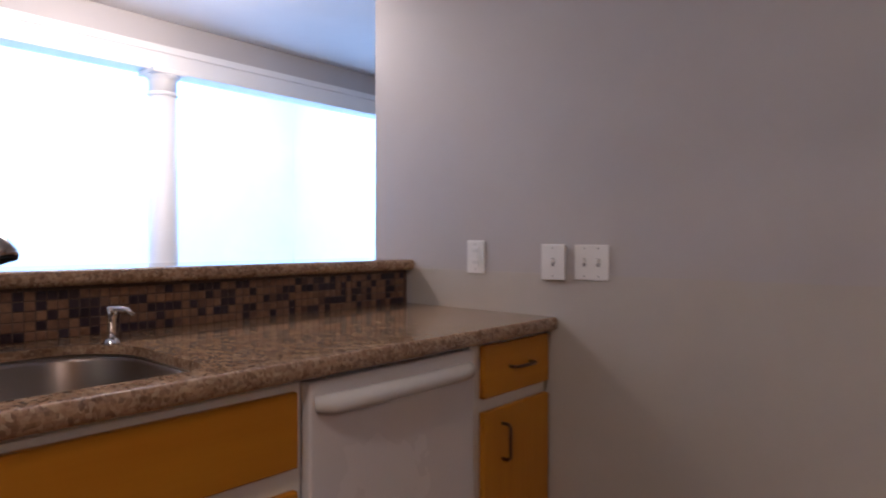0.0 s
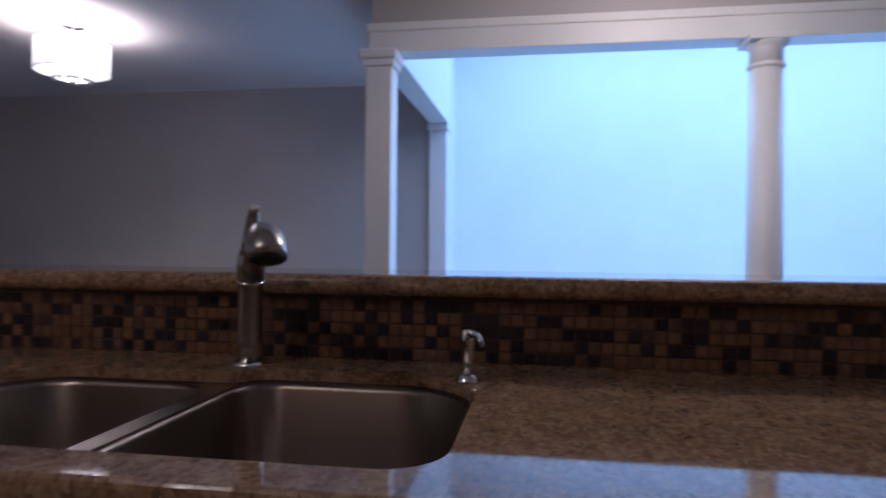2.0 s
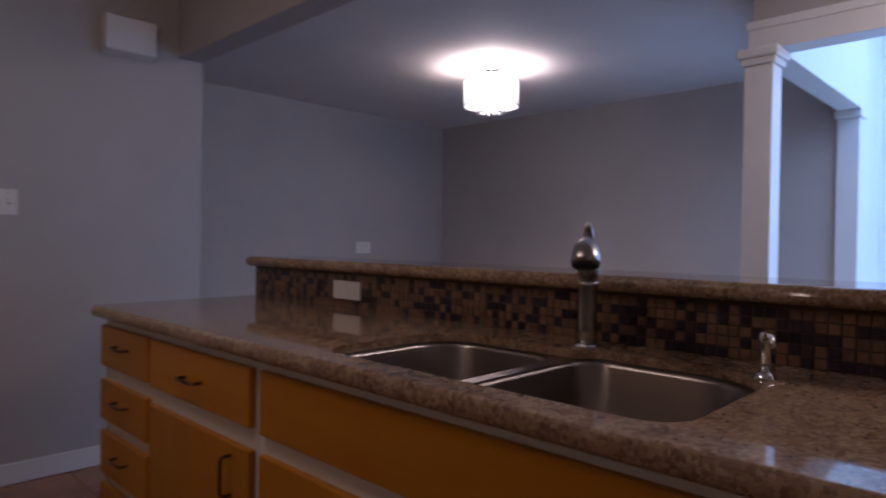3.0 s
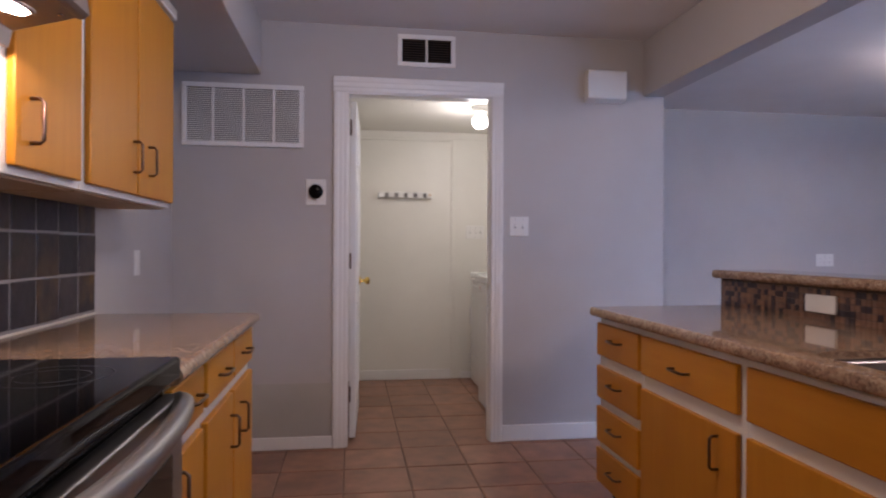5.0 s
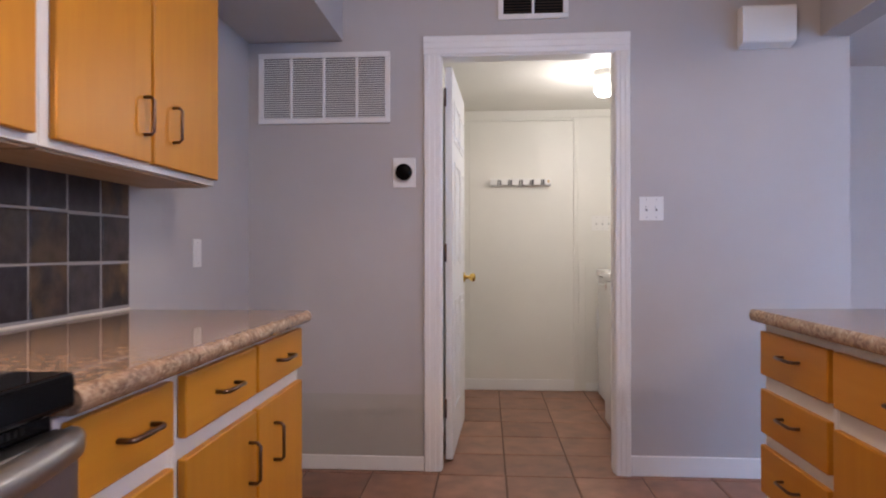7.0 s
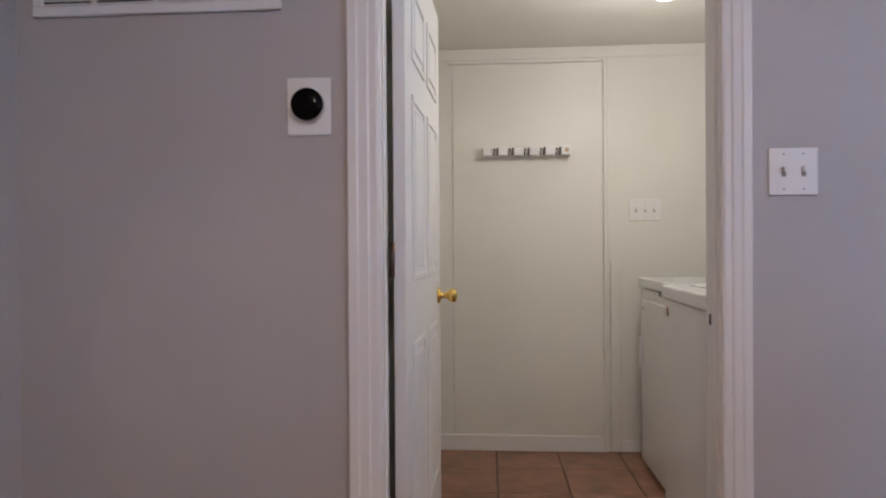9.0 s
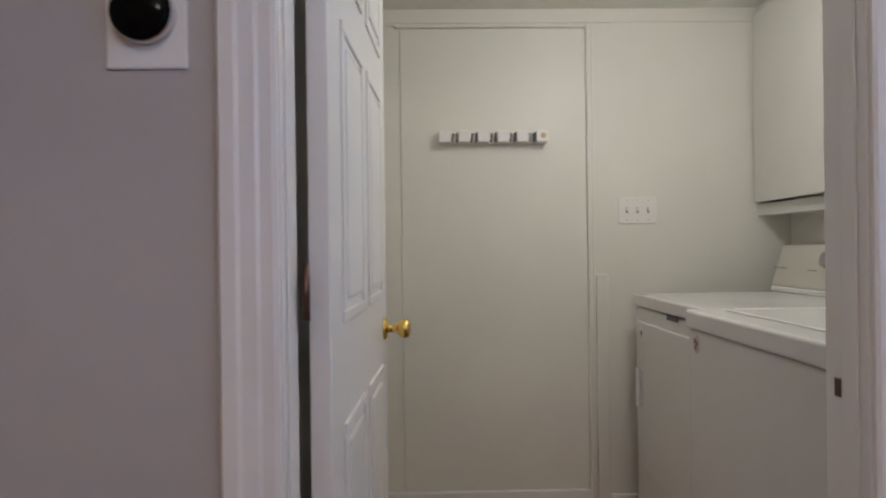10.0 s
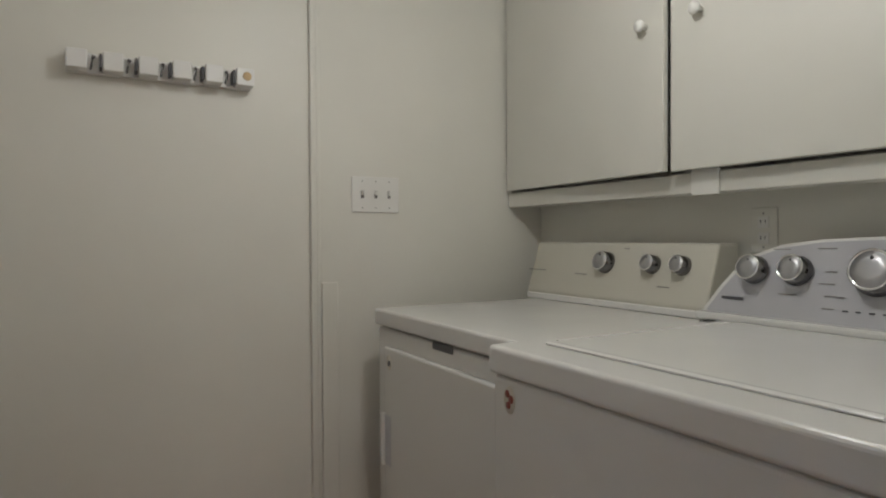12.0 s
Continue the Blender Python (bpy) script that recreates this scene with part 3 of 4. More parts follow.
# dishwasher
dw = thing("dishwasher", -0.65, 2.5, 0, "white built-in dishwasher with a bowed bar handle", "dishwasher")
part("body", B(PB, -0.385, 2.209, 2.754, 0.10, COUNTER - 0.042, bevel=0.003), DW_WHITE, dw)
front = part("door_panel", B(-0.385, -0.352, 2.211, 2.746, 0.105, 0.822, bevel=0.006, seg=3), DW_WHITE, dw)
pts = []
for i in range(17):
    u = i / 16
    y = 2.222 + u * 0.498
    pts.append((-0.348 + 0.045 * math.sin(math.pi * u) ** 0.45, y, 0.778 + 0.006 * math.sin(math.pi * u)))
bar = tube(pts, [0.016] + [0.0215] * 15 + [0.016], 14)
part("handle", bar, ENAMEL, front, "glossy white bowed handle")
# kick plate coloured near-black for the shade under the door
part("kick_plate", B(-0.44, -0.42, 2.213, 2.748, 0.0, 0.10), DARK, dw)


def fillet(points, radii, seg=8):
    out = []
    n = len(points)
    for i, (p, r) in enumerate(zip(points, radii)):
        a, b, c = Vector(points[i - 1]), Vector(p), Vector(points[(i + 1) % n])
        u, v = (a - b).normalized(), (c - b).normalized()
        ang = u.angle(v)
        d = r / math.tan(ang / 2)
        s, e = b + u * d, b + v * d
        mid = b + (u + v).normalized() * (r / math.sin(ang / 2))
        a0 = math.atan2(*(s - mid).yx)
        da = math.atan2(*(e - mid).yx) - a0
        da = (da + math.pi) % (2 * math.pi) - math.pi
        for k in range(seg + 1):
            out.append((mid.x + r * math.cos(a0 + da * k / seg), mid.y + r * math.sin(a0 + da * k / seg)))
    return out


def slab_with_hole(outer, holes, z0, z1):
    bm = bmesh.new()
    edges, loops = [], []
    for loop in [outer] + list(holes or []):
        vs = [bm.verts.new((x, y, z1)) for x, y in loop]
        loops.append(vs)
        edges += [bm.edges.new((vs[i - 1], vs[i])) for i in range(len(vs))]
    bmesh.ops.triangle_fill(bm, use_beauty=True, use_dissolve=False, edges=edges)
    faces = list(bm.faces)
    r = bmesh.ops.extrude_face_region(bm, geom=faces)
    bmesh.ops.translate(bm, vec=(0, 0, z0 - z1), verts=[v for v in r["geom"] if isinstance(v, bmesh.types.BMVert)])
    bmesh.ops.recalc_face_normals(bm, faces=bm.faces)
    return bm


def nose(r=0.02, flip=1, seg=10):
    """Half-round edge section, from the flat at u = 0 outwards."""
    return [(flip * r * math.cos(a), r * math.sin(a)) for a in [(-0.5 + k / seg) * math.pi for k in range(seg + 1)]]


R = 0.02
# peninsula worktop with the sink cut-out
hole = fillet([(-0.405, 1.215), (-0.405, 2.035), (-0.858, 2.035), (-0.858, 1.652), (-0.818, 1.608), (-0.818, 1.215)], [0.08, 0.07, 0.15, 0.04, 0.04, 0.12])
top = slab_with_hole([(-0.342, -0.055), (-0.342, NORTH_Y - 0.001), (BAR_FACE - 0.006, NORTH_Y - 0.001), (BAR_FACE - 0.006, -0.055)], [hole], COUNTER - 0.02, COUNTER)
edge_front = prism([(-0.3421 + u * 0.5, COUNTER - R + v) for u, v in nose(R)], "y", -0.055, NORTH_Y - 0.001)
edge_south = prism([(-0.0549 - u * 0.5, COUNTER - R + v) for u, v in nose(R)], "x", BAR_FACE - 0.006, -0.342)
corner = lathe([(u * 0.5, v) for u, v in nose(R)], pose(-0.342, -0.055, COUNTER - R), 24)
for slab in (top, edge_front, edge_south, corner):
    # laid with a fall of 3 mm towards the front
    for v in slab.verts:
        v.co.z -= 0.0055 * (v.co.x + 0.66)
worktop = thing("worktop", -0.65, 1.5, COUNTER, "polished brown speckled granite worktop with bullnose edge on the peninsula", "countertop")
part("slab", top, GRANITE, worktop)
part("front_edge", joined(edge_front, corner), GRANITE, worktop)
part("end_edge", edge_south, GRANITE, worktop)

# raised breakfast bar
built("bar_wall", B(-1.10, BAR_FACE - 0.008, -0.076, NORTH_Y - 0.001, 0, BAR_TOP - 0.042), WALL, "grey painted half wall carrying the breakfast bar")
bar_flat = slab_with_hole([(BAR_FACE + 0.018, -0.080), (BAR_FACE + 0.018, NORTH_Y - 0.002), (-1.23, NORTH_Y - 0.002), (-1.23, -0.080)], None, BAR_TOP - 2 * R, BAR_TOP)
bar = thing("breakfast_counter", -1.1, 1.5, BAR_TOP - 0.04, "raised polished brown granite breakfast counter with bullnose edge", "bar counter")
part("slab", bar_flat, GRANITE, bar)
part("front_edge", joined(prism([(BAR_FACE + 0.0179 + u, BAR_TOP - R + v) for u, v in nose(R)], "y", -0.080, NORTH_Y - 0.002), lathe([(u, v) for u, v in nose(R)], pose(BAR_FACE + 0.018, -0.080, BAR_TOP - R), 24)), GRANITE, bar)
part("back_edge", joined(prism([(-1.2299 - u, BAR_TOP - R + v) for u, v in nose(R)], "y", -0.080, NORTH_Y - 0.002), lathe([(u, v) for u, v in nose(R)], pose(-1.23, -0.080, BAR_TOP - R), 24)), GRANITE, bar)
part("end_edge", prism([(-0.0799 - u, BAR_TOP - R + v) for u, v in nose(R)], "x", -1.23, BAR_FACE + 0.018), GRANITE, bar)


def bowl(outline, depth, wall=0.0015):
    """A pressed steel bowl: inner and outer skins from the rim to a rounded bottom."""
    bm = bmesh.new()
    cx = sum(p[0] for p in outline) / len(outline)
    cy = sum(p[1] for p in outline) / len(outline)
    rim = COUNTER - 0.0215

    def ring(scale, z):
        return [bm.verts.new((cx + (x - cx) * scale, cy + (y - cy) * scale, z)) for x, y in outline]
    rings = [ring(0.70, rim - depth - wall), ring(0.92, rim - depth + 0.012 - wall), ring(0.99, rim - depth + 0.05), ring(1.004, rim - 0.004), ring(1.004, rim - 0.0032), ring(0.998, rim - 0.0032), ring(0.985, rim - 0.012),
             ring(0.965, rim - depth + 0.05), ring(0.93, rim - depth + 0.018), ring(0.86, rim - depth + 0.004), ring(0.70, rim - depth), ring(0.2, rim - depth - 0.004)]
    n = len(outline)
    for a, b in zip(rings, rings[1:]):
        for i in range(n):
            bm.faces.new((a[i], a[(i + 1) % n], b[(i + 1) % n], b[i]))
    bm.faces.new(rings[0])
    bm.faces.new(rings[-1])
    bmesh.ops.recalc_face_normals(bm, faces=bm.faces)
    for f in bm.faces:
        f.smooth = True
    return bm, (cx, cy, rim - depth)


sink = thing("sink", -0.6, 1.64, 0.62, "undermount double-bowl stainless steel sink", "sink")
outlines = []
for pts, rad in (([(-0.408, 1.220), (-0.408, 1.586), (-0.814, 1.586), (-0.814, 1.220)], [0.08, 0.05, 0.08, 0.12]), ([(-0.408, 1.618), (-0.408, 2.031), (-0.854, 2.031), (-0.854, 1.618)], [0.05, 0.07, 0.15, 0.07])):
    outlines.append(fillet(pts, rad))
    bm, (dx, dy, dz) = bowl(outlines[-1], 0.19)
    bo = part("bowl", bm, SINK_STEEL, sink)
    part("drain", lathe([(0.045, -0.003), (0.045, 0.002), (0.036, 0.003), (0.034, -0.002), (0.012, -0.002), (0.010, 0.004), (0.003, 0.006)], pose(dx, dy, dz), 24), CHROME, bo)
part("flange", slab_with_hole([(-0.390, 1.195), (-0.390, 2.055), (-0.875, 2.055), (-0.875, 1.195)], outlines, COUNTER - 0.024, COUNTER - 0.0205), SINK_STEEL, sink)
built("worktop_support", joined(B(-0.96, -0.88, 0.0, NORTH_Y - 0.01, COUNTER - 0.0415, COUNTER - 0.0205), B(-0.386, -0.36, -0.03, NORTH_Y - 0.01, COUNTER - 0.0415, COUNTER - 0.0205), B(-0.88, -0.386, -0.03, 1.03, COUNTER - 0.0415, COUNTER - 0.0205), B(-0.88, -0.386, 2.21, NORTH_Y - 0.01, COUNTER - 0.0415, COUNTER - 0.0205)), WHITE_CAB, "white batten under the worktop")

# faucet, spout swung over the right bowl
FX, FY = -0.878, 1.610
faucet = thing("faucet", FX, FY, COUNTER, "brushed nickel single-lever kitchen faucet with pull-out spray head", "faucet")
fd = Vector((0.86, 0.5, 0)).normalized()


def fp(u, z):
    return (FX + fd.x * u, FY + fd.y * u, COUNTER + z)


part("base_ring", lathe([(0.031, 0), (0.031, 0.006), (0.026, 0.010)], pose(FX, FY, COUNTER)), CHROME, faucet)
part("body", tube([fp(0, 0.008), fp(0, 0.05), fp(0.002, 0.10), fp(0.008, 0.145), fp(0.018, 0.18), fp(0.030, 0.203), fp(0.040, 0.212)], [0.024, 0.022, 0.0215, 0.0225, 0.025, 0.022, 0.010], 20), NICKEL, faucet)
part("collar", tube([fp(0.009, 0.150), fp(0.0105, 0.156)], 0.0242, 20), CHROME, faucet)
part("spout", tube([fp(0.020, 0.165), fp(0.060, 0.190), fp(0.110, 0.213), fp(0.165, 0.226), fp(0.205, 0.230)], [0.017, 0.0175, 0.018, 0.019, 0.020], 18), NICKEL, faucet)
head_ob = part("spray_head", tube([fp(0.205, 0.230), fp(0.232, 0.231), fp(0.258, 0.227), fp(0.279, 0.217), fp(0.290, 0.205), fp(0.293, 0.199)], [0.0205, 0.0225, 0.0245, 0.0265, 0.0275, 0.0265], 20), NICKEL, faucet)
part("spray_face", tube([fp(0.293, 0.1995), fp(0.294, 0.196)], [0.025, 0.023], 18), DARK, head_ob)
part("lever", tube([fp(0.030, 0.200), fp(0.034, 0.228), fp(0.042, 0.252), fp(0.056, 0.270), fp(0.078, 0.279), fp(0.098, 0.276)], [0.020, 0.0165, 0.013, 0.0105, 0.0085, 0.006], 14), NICKEL, faucet)

soap = thing("soap_dispenser", -0.815, 2.014, COUNTER, "chrome soap dispenser pump beside the sink", "soap dispenser")
part("base_ring", lathe([(0.020, 0), (0.020, 0.004), (0.014, 0.012), (0.011, 0.014)], pose(-0.815, 2.014, COUNTER)), CHROME, soap)
part("stem", lathe([(0.0095, 0.012), (0.0095, 0.055), (0.012, 0.060), (0.012, 0.078), (0.008, 0.085)], pose(-0.815, 2.014, COUNTER)), CHROME, soap)
part("nozzle", tube([(-0.815, 2.014, COUNTER + 0.075), (-0.802, 2.022, COUNTER + 0.080), (-0.780, 2.035, COUNTER + 0.078), (-0.767, 2.042, COUNTER + 0.067)], [0.008, 0.0065, 0.0055, 0.0045], 12), CHROME, soap)

# ---- east side ----
EF, EB = 1.132, EAST_X - 0.001
base_cabinet(EF, -1, EB, 0.937, 1.262, [("drawer", 0.958, 1.250, 0.704, 0.826, 1.09, 0.768), ("door", 0.958, 1.250, 0.10, 0.664, 1.225, 0.59)], "narrow honey maple base cabinet next to the range")
base_cabinet(EF, -1, EB, 0.128, 0.935, [("drawer", 0.534, 0.912, 0.704, 0.826, 0.725, 0.765), ("drawer", 0.140, 0.520, 0.704, 0.826, 0.330, 0.765), ("door", 0.534, 0.912, 0.10, 0.664, 0.585, 0.548), ("door", 0.140, 0.520, 0.10, 0.664, 0.405, 0.548)], "honey maple base cabinet with two drawers over two doors")
base_cabinet(EF, -1, EB, 2.040, 2.84, [("drawer", 2.06, 2.82, 0.704, 0.826, 2.44, 0.755), ("door", 2.06, 2.43, 0.10, 0.664, 2.38, 0.56), ("door", 2.45, 2.82, 0.10, 0.664, 2.50, 0.56)], "honey maple base cabinet past the range")
for y0, y1 in ((0.100, 1.264), (2.036, 2.86)):
    flat = slab_with_hole([(EB, y0 + 0.02), (EB, y1), (1.107, y1), (1.107, y0 + 0.02)], None, COUNTER - 2 * R + 0.003, COUNTER + 0.003)
    z = COUNTER - R + 0.003
    wt = thing("worktop", 1.4, (y0 + y1) / 2, COUNTER, "polished brown granite worktop with bullnose edge beside the range", "countertop")
    part("slab", flat, GRANITE, wt)
    part("front_edge", joined(prism([(1.1071 - u, z + v) for u, v in nose(R)], "y", y0 + 0.02, y1), lathe([(u, v) for u, v in nose(R)], pose(1.107, y0 + 0.02, z), 24)), GRANITE, wt)
    part("end_edge", prism([(y0 + 0.0201 - u, z + v) for u, v in nose(R)], "x", 1.107, EB), GRANITE, wt)


def wall_cabinet(face, y0, y1, z0, z1, items, label):
    cab = thing("wall_cabinet", 1.57, (y0 + y1) / 2, z0, label, "wall cabinet")
    part("body", B(face, EAST_X - 0.001, y0, y1, z0 + 0.006, z1, bevel=0.002), WHITE_CAB, cab, "white painted face frame and sides")
    part("bottom", B(face + 0.016, EAST_X - 0.01, y0 + 0.012, y1 - 0.012, z0, z0 + 0.0055), UNDER, cab, "bare wood underside")
    fronts(cab, face - 0.001, -1, items)
    part("crown", B(face - 0.030, face, y0, y1, z1 - 0.045, z1, bevel=0.006), WHITE_CAB, cab)
    return cab


UF = 1.465
wall_cabinet(UF, 0.842, 1.235, 1.283, 2.090, [("door", 0.872, 1.212, 1.308, 2.035, 1.145, 1.415)], "single-door honey maple wall cabinet beside the range hood")
wall_cabinet(UF, -0.012, 0.840, 1.283, 2.090, [("door", 0.428, 0.812, 1.308, 2.035, 0.466, 1.43), ("door", -0.004, 0.412, 1.308, 2.035, 0.310, 1.435)], "two-door honey maple wall cabinet")
wall_cabinet(UF, 1.238, 2.028, 1.702, 2.090, [("door", 1.260, 1.625, 1.725, 2.035, 1.585, 1.79), ("door", 1.640, 2.005, 1.725, 2.035, 1.68, 1.79)], "short honey maple wall cabinet above the hood")

# range hood
hood = thing("range_hood", 1.48, 1.70, 1.53, "dark metal under-cabinet range hood with its lamp lit", "range hood")
HY0, HY1 = 1.240, 2.026
part("shell", prism([(1.688, 1.70), (1.44, 1.70), (1.292, 1.668), (1.286, 1.625), (1.294, 1.617), (1.306, 1.614), (1.312, 1.618), (1.436, 1.584), (1.444, 1.548), (1.456, 1.548), (1.460, 1.562), (1.676, 1.548), (1.680, 1.528), (1.688, 1.528)], "y", HY0, HY1, 0.0015), HOOD_METAL, hood)
for k in range(2):
    y0 = HY0 + 0.015 + k * 0.382
    fil = part("filter", prism([(1.466, 1.5535), (1.672, 1.5405), (1.672, 1.546), (1.466, 1.559)], "y", y0 + 0.010, y0 + 0.362, 0.001), FILTER, hood, "greasy brown mesh filter")
    part("filter_rim", B(1.460, 1.467, y0, y0 + 0.372, 1.5495, 1.5600, bevel=0.001), STEEL, fil, "thin steel rim")
    part("filter_rim", B(1.671, 1.6755, y0, y0 + 0.372, 1.5370, 1.5470, bevel=0.001), STEEL, fil, "thin steel rim")
lens = lathe([(0.047, 0.0), (0.047, 0.006), (0.040, 0.013), (0.014, 0.018)], pose(1.385, 1.385, 1.5975, 180, 0, 0) @ pose(0, 0, 0, 0, 15, 0), 28)
part("lamp_lens", lens, HOOD_BULB, hood, "lit lamp lens")
part("lamp_rim", lathe([(0.056, 0.0), (0.056, 0.006), (0.0475, 0.007), (0.0475, 0.0)], pose(1.385, 1.385, 1.5985, 180, 0, 0) @ pose(0, 0, 0, 0, 15, 0), 28), HOOD_METAL, hood)
part("screw", lathe([(0.006, 0), (0.005, 0.004), (0.002, 0.005)], pose(1.33, 1.275, 1.6135, 180, 0, 0), 12), CHROME, hood)
for y in (1.55, 1.59):
    part("switch", B(1.320, 1.334, y - 0.012, y + 0.012, 1.604, 1.618, bevel=0.003), PLASTIC, hood)

# electric range
SY0, SY1, STOP = 1.270, 2.030, 0.904
stove = thing("electric_range", 1.4, 1.715, 0, "freestanding stainless electric range with black ceramic cooktop", "range")
part("body", B(1.125, 1.665, SY0 + 0.004, SY1 - 0.004, 0.05, STOP - 0.055, bevel=0.003), BLACK, stove)
cooktop = part("cooktop", B(1.090, 1.610, SY0, SY1, STOP - 0.050, STOP, bevel=0.010, seg=4), GLASS_TOP, stove, "glossy black ceramic glass cooktop")
for bx, by, br in ((1.26, 1.465, 0.10), (1.26, 1.835, 0.075), (1.46, 1.465, 0.075), (1.46, 1.835, 0.10)):
    for rr in (br, br * 0.62):
        part("burner_ring", shell(rr, 0.0, 0.0005, 0.002, pose(bx, by, STOP)), RING, cooktop)
part("vent_strip", joined(*[B(1.118, 1.126, 1.335 + k * 0.012, 1.341 + k * 0.012, 0.834, 0.844) for k in range(52)]), DARK, stove)
oven = part("oven_door", B(1.086, 1.1245, SY0 + 0.002, SY1 - 0.002, 0.205, 0.826, bevel=0.006, seg=3), STEEL, stove, "brushed stainless oven door")
part("window", B(1.0835, 1.087, SY0 + 0.085, SY1 - 0.085, 0.36, 0.722, bevel=0.001), GLASS_TOP, oven, "black oven window")
pts = []
for i in range(21):
    u = i / 20
    pts.append((1.092 - 0.052 * math.sin(math.pi * u) ** 0.55, SY0 + 0.010 + u * (SY1 - SY0 - 0.02), 0.815))
grip = tube(pts, [0.016] + [0.021] * 19 + [0.016], 16)
part("handle", grip, STEEL, oven, "broad bowed stainless handle")
part("storage_drawer", B(1.090, 1.1245, SY0 + 0.006, SY1 - 0.006, 0.055, 0.198, bevel=0.005), STEEL, stove)
# plinth likewise carries the shade under the range in its colour
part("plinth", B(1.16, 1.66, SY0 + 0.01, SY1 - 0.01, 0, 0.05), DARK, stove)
part("backguard", B(1.605, 1.695, SY0 + 0.002, SY1 - 0.002, STOP - 0.04, 1.125, bevel=0.006), BLACK, stove)
part("backguard_step", B(1.590, 1.606, SY0 + 0.004, SY1 - 0.004, STOP - 0.001, 0.982, bevel=0.004), BLACK, stove)
ctrl = part("control_panel", prism([(1.586, 1.028), (1.606, 1.025), (1.606, 1.132), (1.598, 1.132)], "y", SY0 - 0.008, SY1 + 0.008, 0.003), CONTROL, stove, "pale control panel")
for y in (1.358, 1.440, 1.86, 1.94):
    k = part("knob", lathe([(0.026, 0), (0.027, 0.006), (0.022, 0.010), (0.020, 0.026), (0.016, 0.029)], pose(1.593, y, 1.082, 0, -86, 0), 24), BLACK, ctrl, "black control knob")
    part("grip", B(1.557, 1.571, y - 0.0045, y + 0.0045, 1.062, 1.102, bevel=0.002), BLACK, k)
part("display", B(1.587, 1.594, 1.55, 1.75, 1.055, 1.11), GLASS_TOP, ctrl)

# ---- plates and grilles ----


def plate(name, axis, sgn, wall, c, z, w, h, kinds, label, category, mat=None):
    """A wall plate; axis is the wall's normal. kinds: 'toggle', 'rocker' or 'outlet', side by side."""
    x, y = (wall, c) if axis == "x" else (c, wall)
    ob = thing(name, x, y, z - h / 2, label, category)

    def pb(a0, a1, d0, d1, z0, z1, bevel=0.001):
        d0, d1 = sorted((wall + sgn * d0, wall + sgn * d1))
        return B(d0, d1, a0, a1, z0, z1, bevel=bevel) if axis == "x" else B(a0, a1, d0, d1, z0, z1, bevel=bevel)
    body = part("cover", pb(c - w / 2, c + w / 2, 0.0005, 0.006, z - h / 2, z + h / 2, 0.0025), mat or PLASTIC, ob)
    for i, k in enumerate(kinds):
        a = c + (i - (len(kinds) - 1) / 2) * 0.046
        if k == "toggle":
            part("toggle_slot", pb(a - 0.005, a + 0.005, 0.006, 0.0066, z - 0.012, z + 0.012, 0.0), SLOT, body)
            part("toggle", pb(a - 0.004, a + 0.004, 0.006, 0.017, z - 0.002, z + 0.010, 0.0015), PLASTIC, body)
        elif k == "rocker":
            part("rocker", pb(a - 0.016, a + 0.016, 0.006, 0.009, z - 0.033, z + 0.033, 0.0015), PLASTIC, body)
        elif k == "outlet":
            for dz in (-0.02, 0.02):
                s = part("socket", pb(a - 0.015, a + 0.015, 0.006, 0.0085, z + dz - 0.014, z + dz + 0.014, 0.001), PLASTIC, body)
                for da in (-0.006, 0.006):
                    part("slot", pb(a + da - 0.001, a + da + 0.001, 0.0085, 0.0090, z + dz - 0.003, z + dz + 0.006, 0), INK, s)
        for dz in (-0.042, 0.042):
            part("screw", pb(a - 0.002, a + 0.002, 0.006, 0.0066, z + dz - 0.002, z + dz + 0.002, 0), SLOT, body)
    return ob


plate("outlet", "y", -1, NORTH_Y, -0.651, 1.055, 0.073, 0.112, ["outlet"], "white duplex outlet above the peninsula worktop", "outlet")
plate("light_switch", "y", -1, NORTH_Y - 0.012, -0.340, 1.045, 0.084, 0.110, ["toggle"], "white surface-mounted single switch box", "light switch")
solo("switch_box", B(-0.380, -0.300, NORTH_Y - 0.0118, NORTH_Y - 0.0002, 0.99, 1.094, bevel=0.003), PLASTIC, "white surface box behind a switch plate", "switch box")
plate("light_switch", "y", -1, NORTH_Y, -0.216, 1.046, 0.112, 0.106, ["toggle", "toggle"], "white double toggle switch plate", "light switch")
plate("light_switch", "y", 1, DOOR_Y, -0.245, 1.265, 0.114, 0.114, ["toggle", "toggle"], "white double toggle switch plate beside the laundry doorway", "light switch")
plate("light_switch", "y", 1, BACK_Y, -0.342, 1.274, 0.163, 0.114, ["toggle", "toggle", "toggle"], "white triple switch plate on the laundry wall", "light switch")
plate("outlet", "x", -1, EAST_X, -0.40, 1.06, 0.07, 0.114, ["rocker"], "white switch plate on the wall past the range worktop", "outlet")
plate("outlet", "y", 1, DINE_S, -3.66, 1.04, 0.18, 0.115, ["outlet", "outlet", "outlet"], "white outlet plate on the dining room wall", "outlet")
plate("outlet", "x", 1, LW_X, -1.895, 1.150, 0.07, 0.114, ["outlet"], "cream outlet behind the washing machine", "outlet", CREAM)
bo = thing("bar_outlet", BAR_FACE + 0.008, 0.576, 0.905, "white outlet plate set sideways in the mosaic", "outlet")
pl = part("cover", B(BAR_FACE, BAR_FACE + 0.012, 0.500, 0.652, 0.905, 0.970, bevel=0.003), PLASTIC, bo)
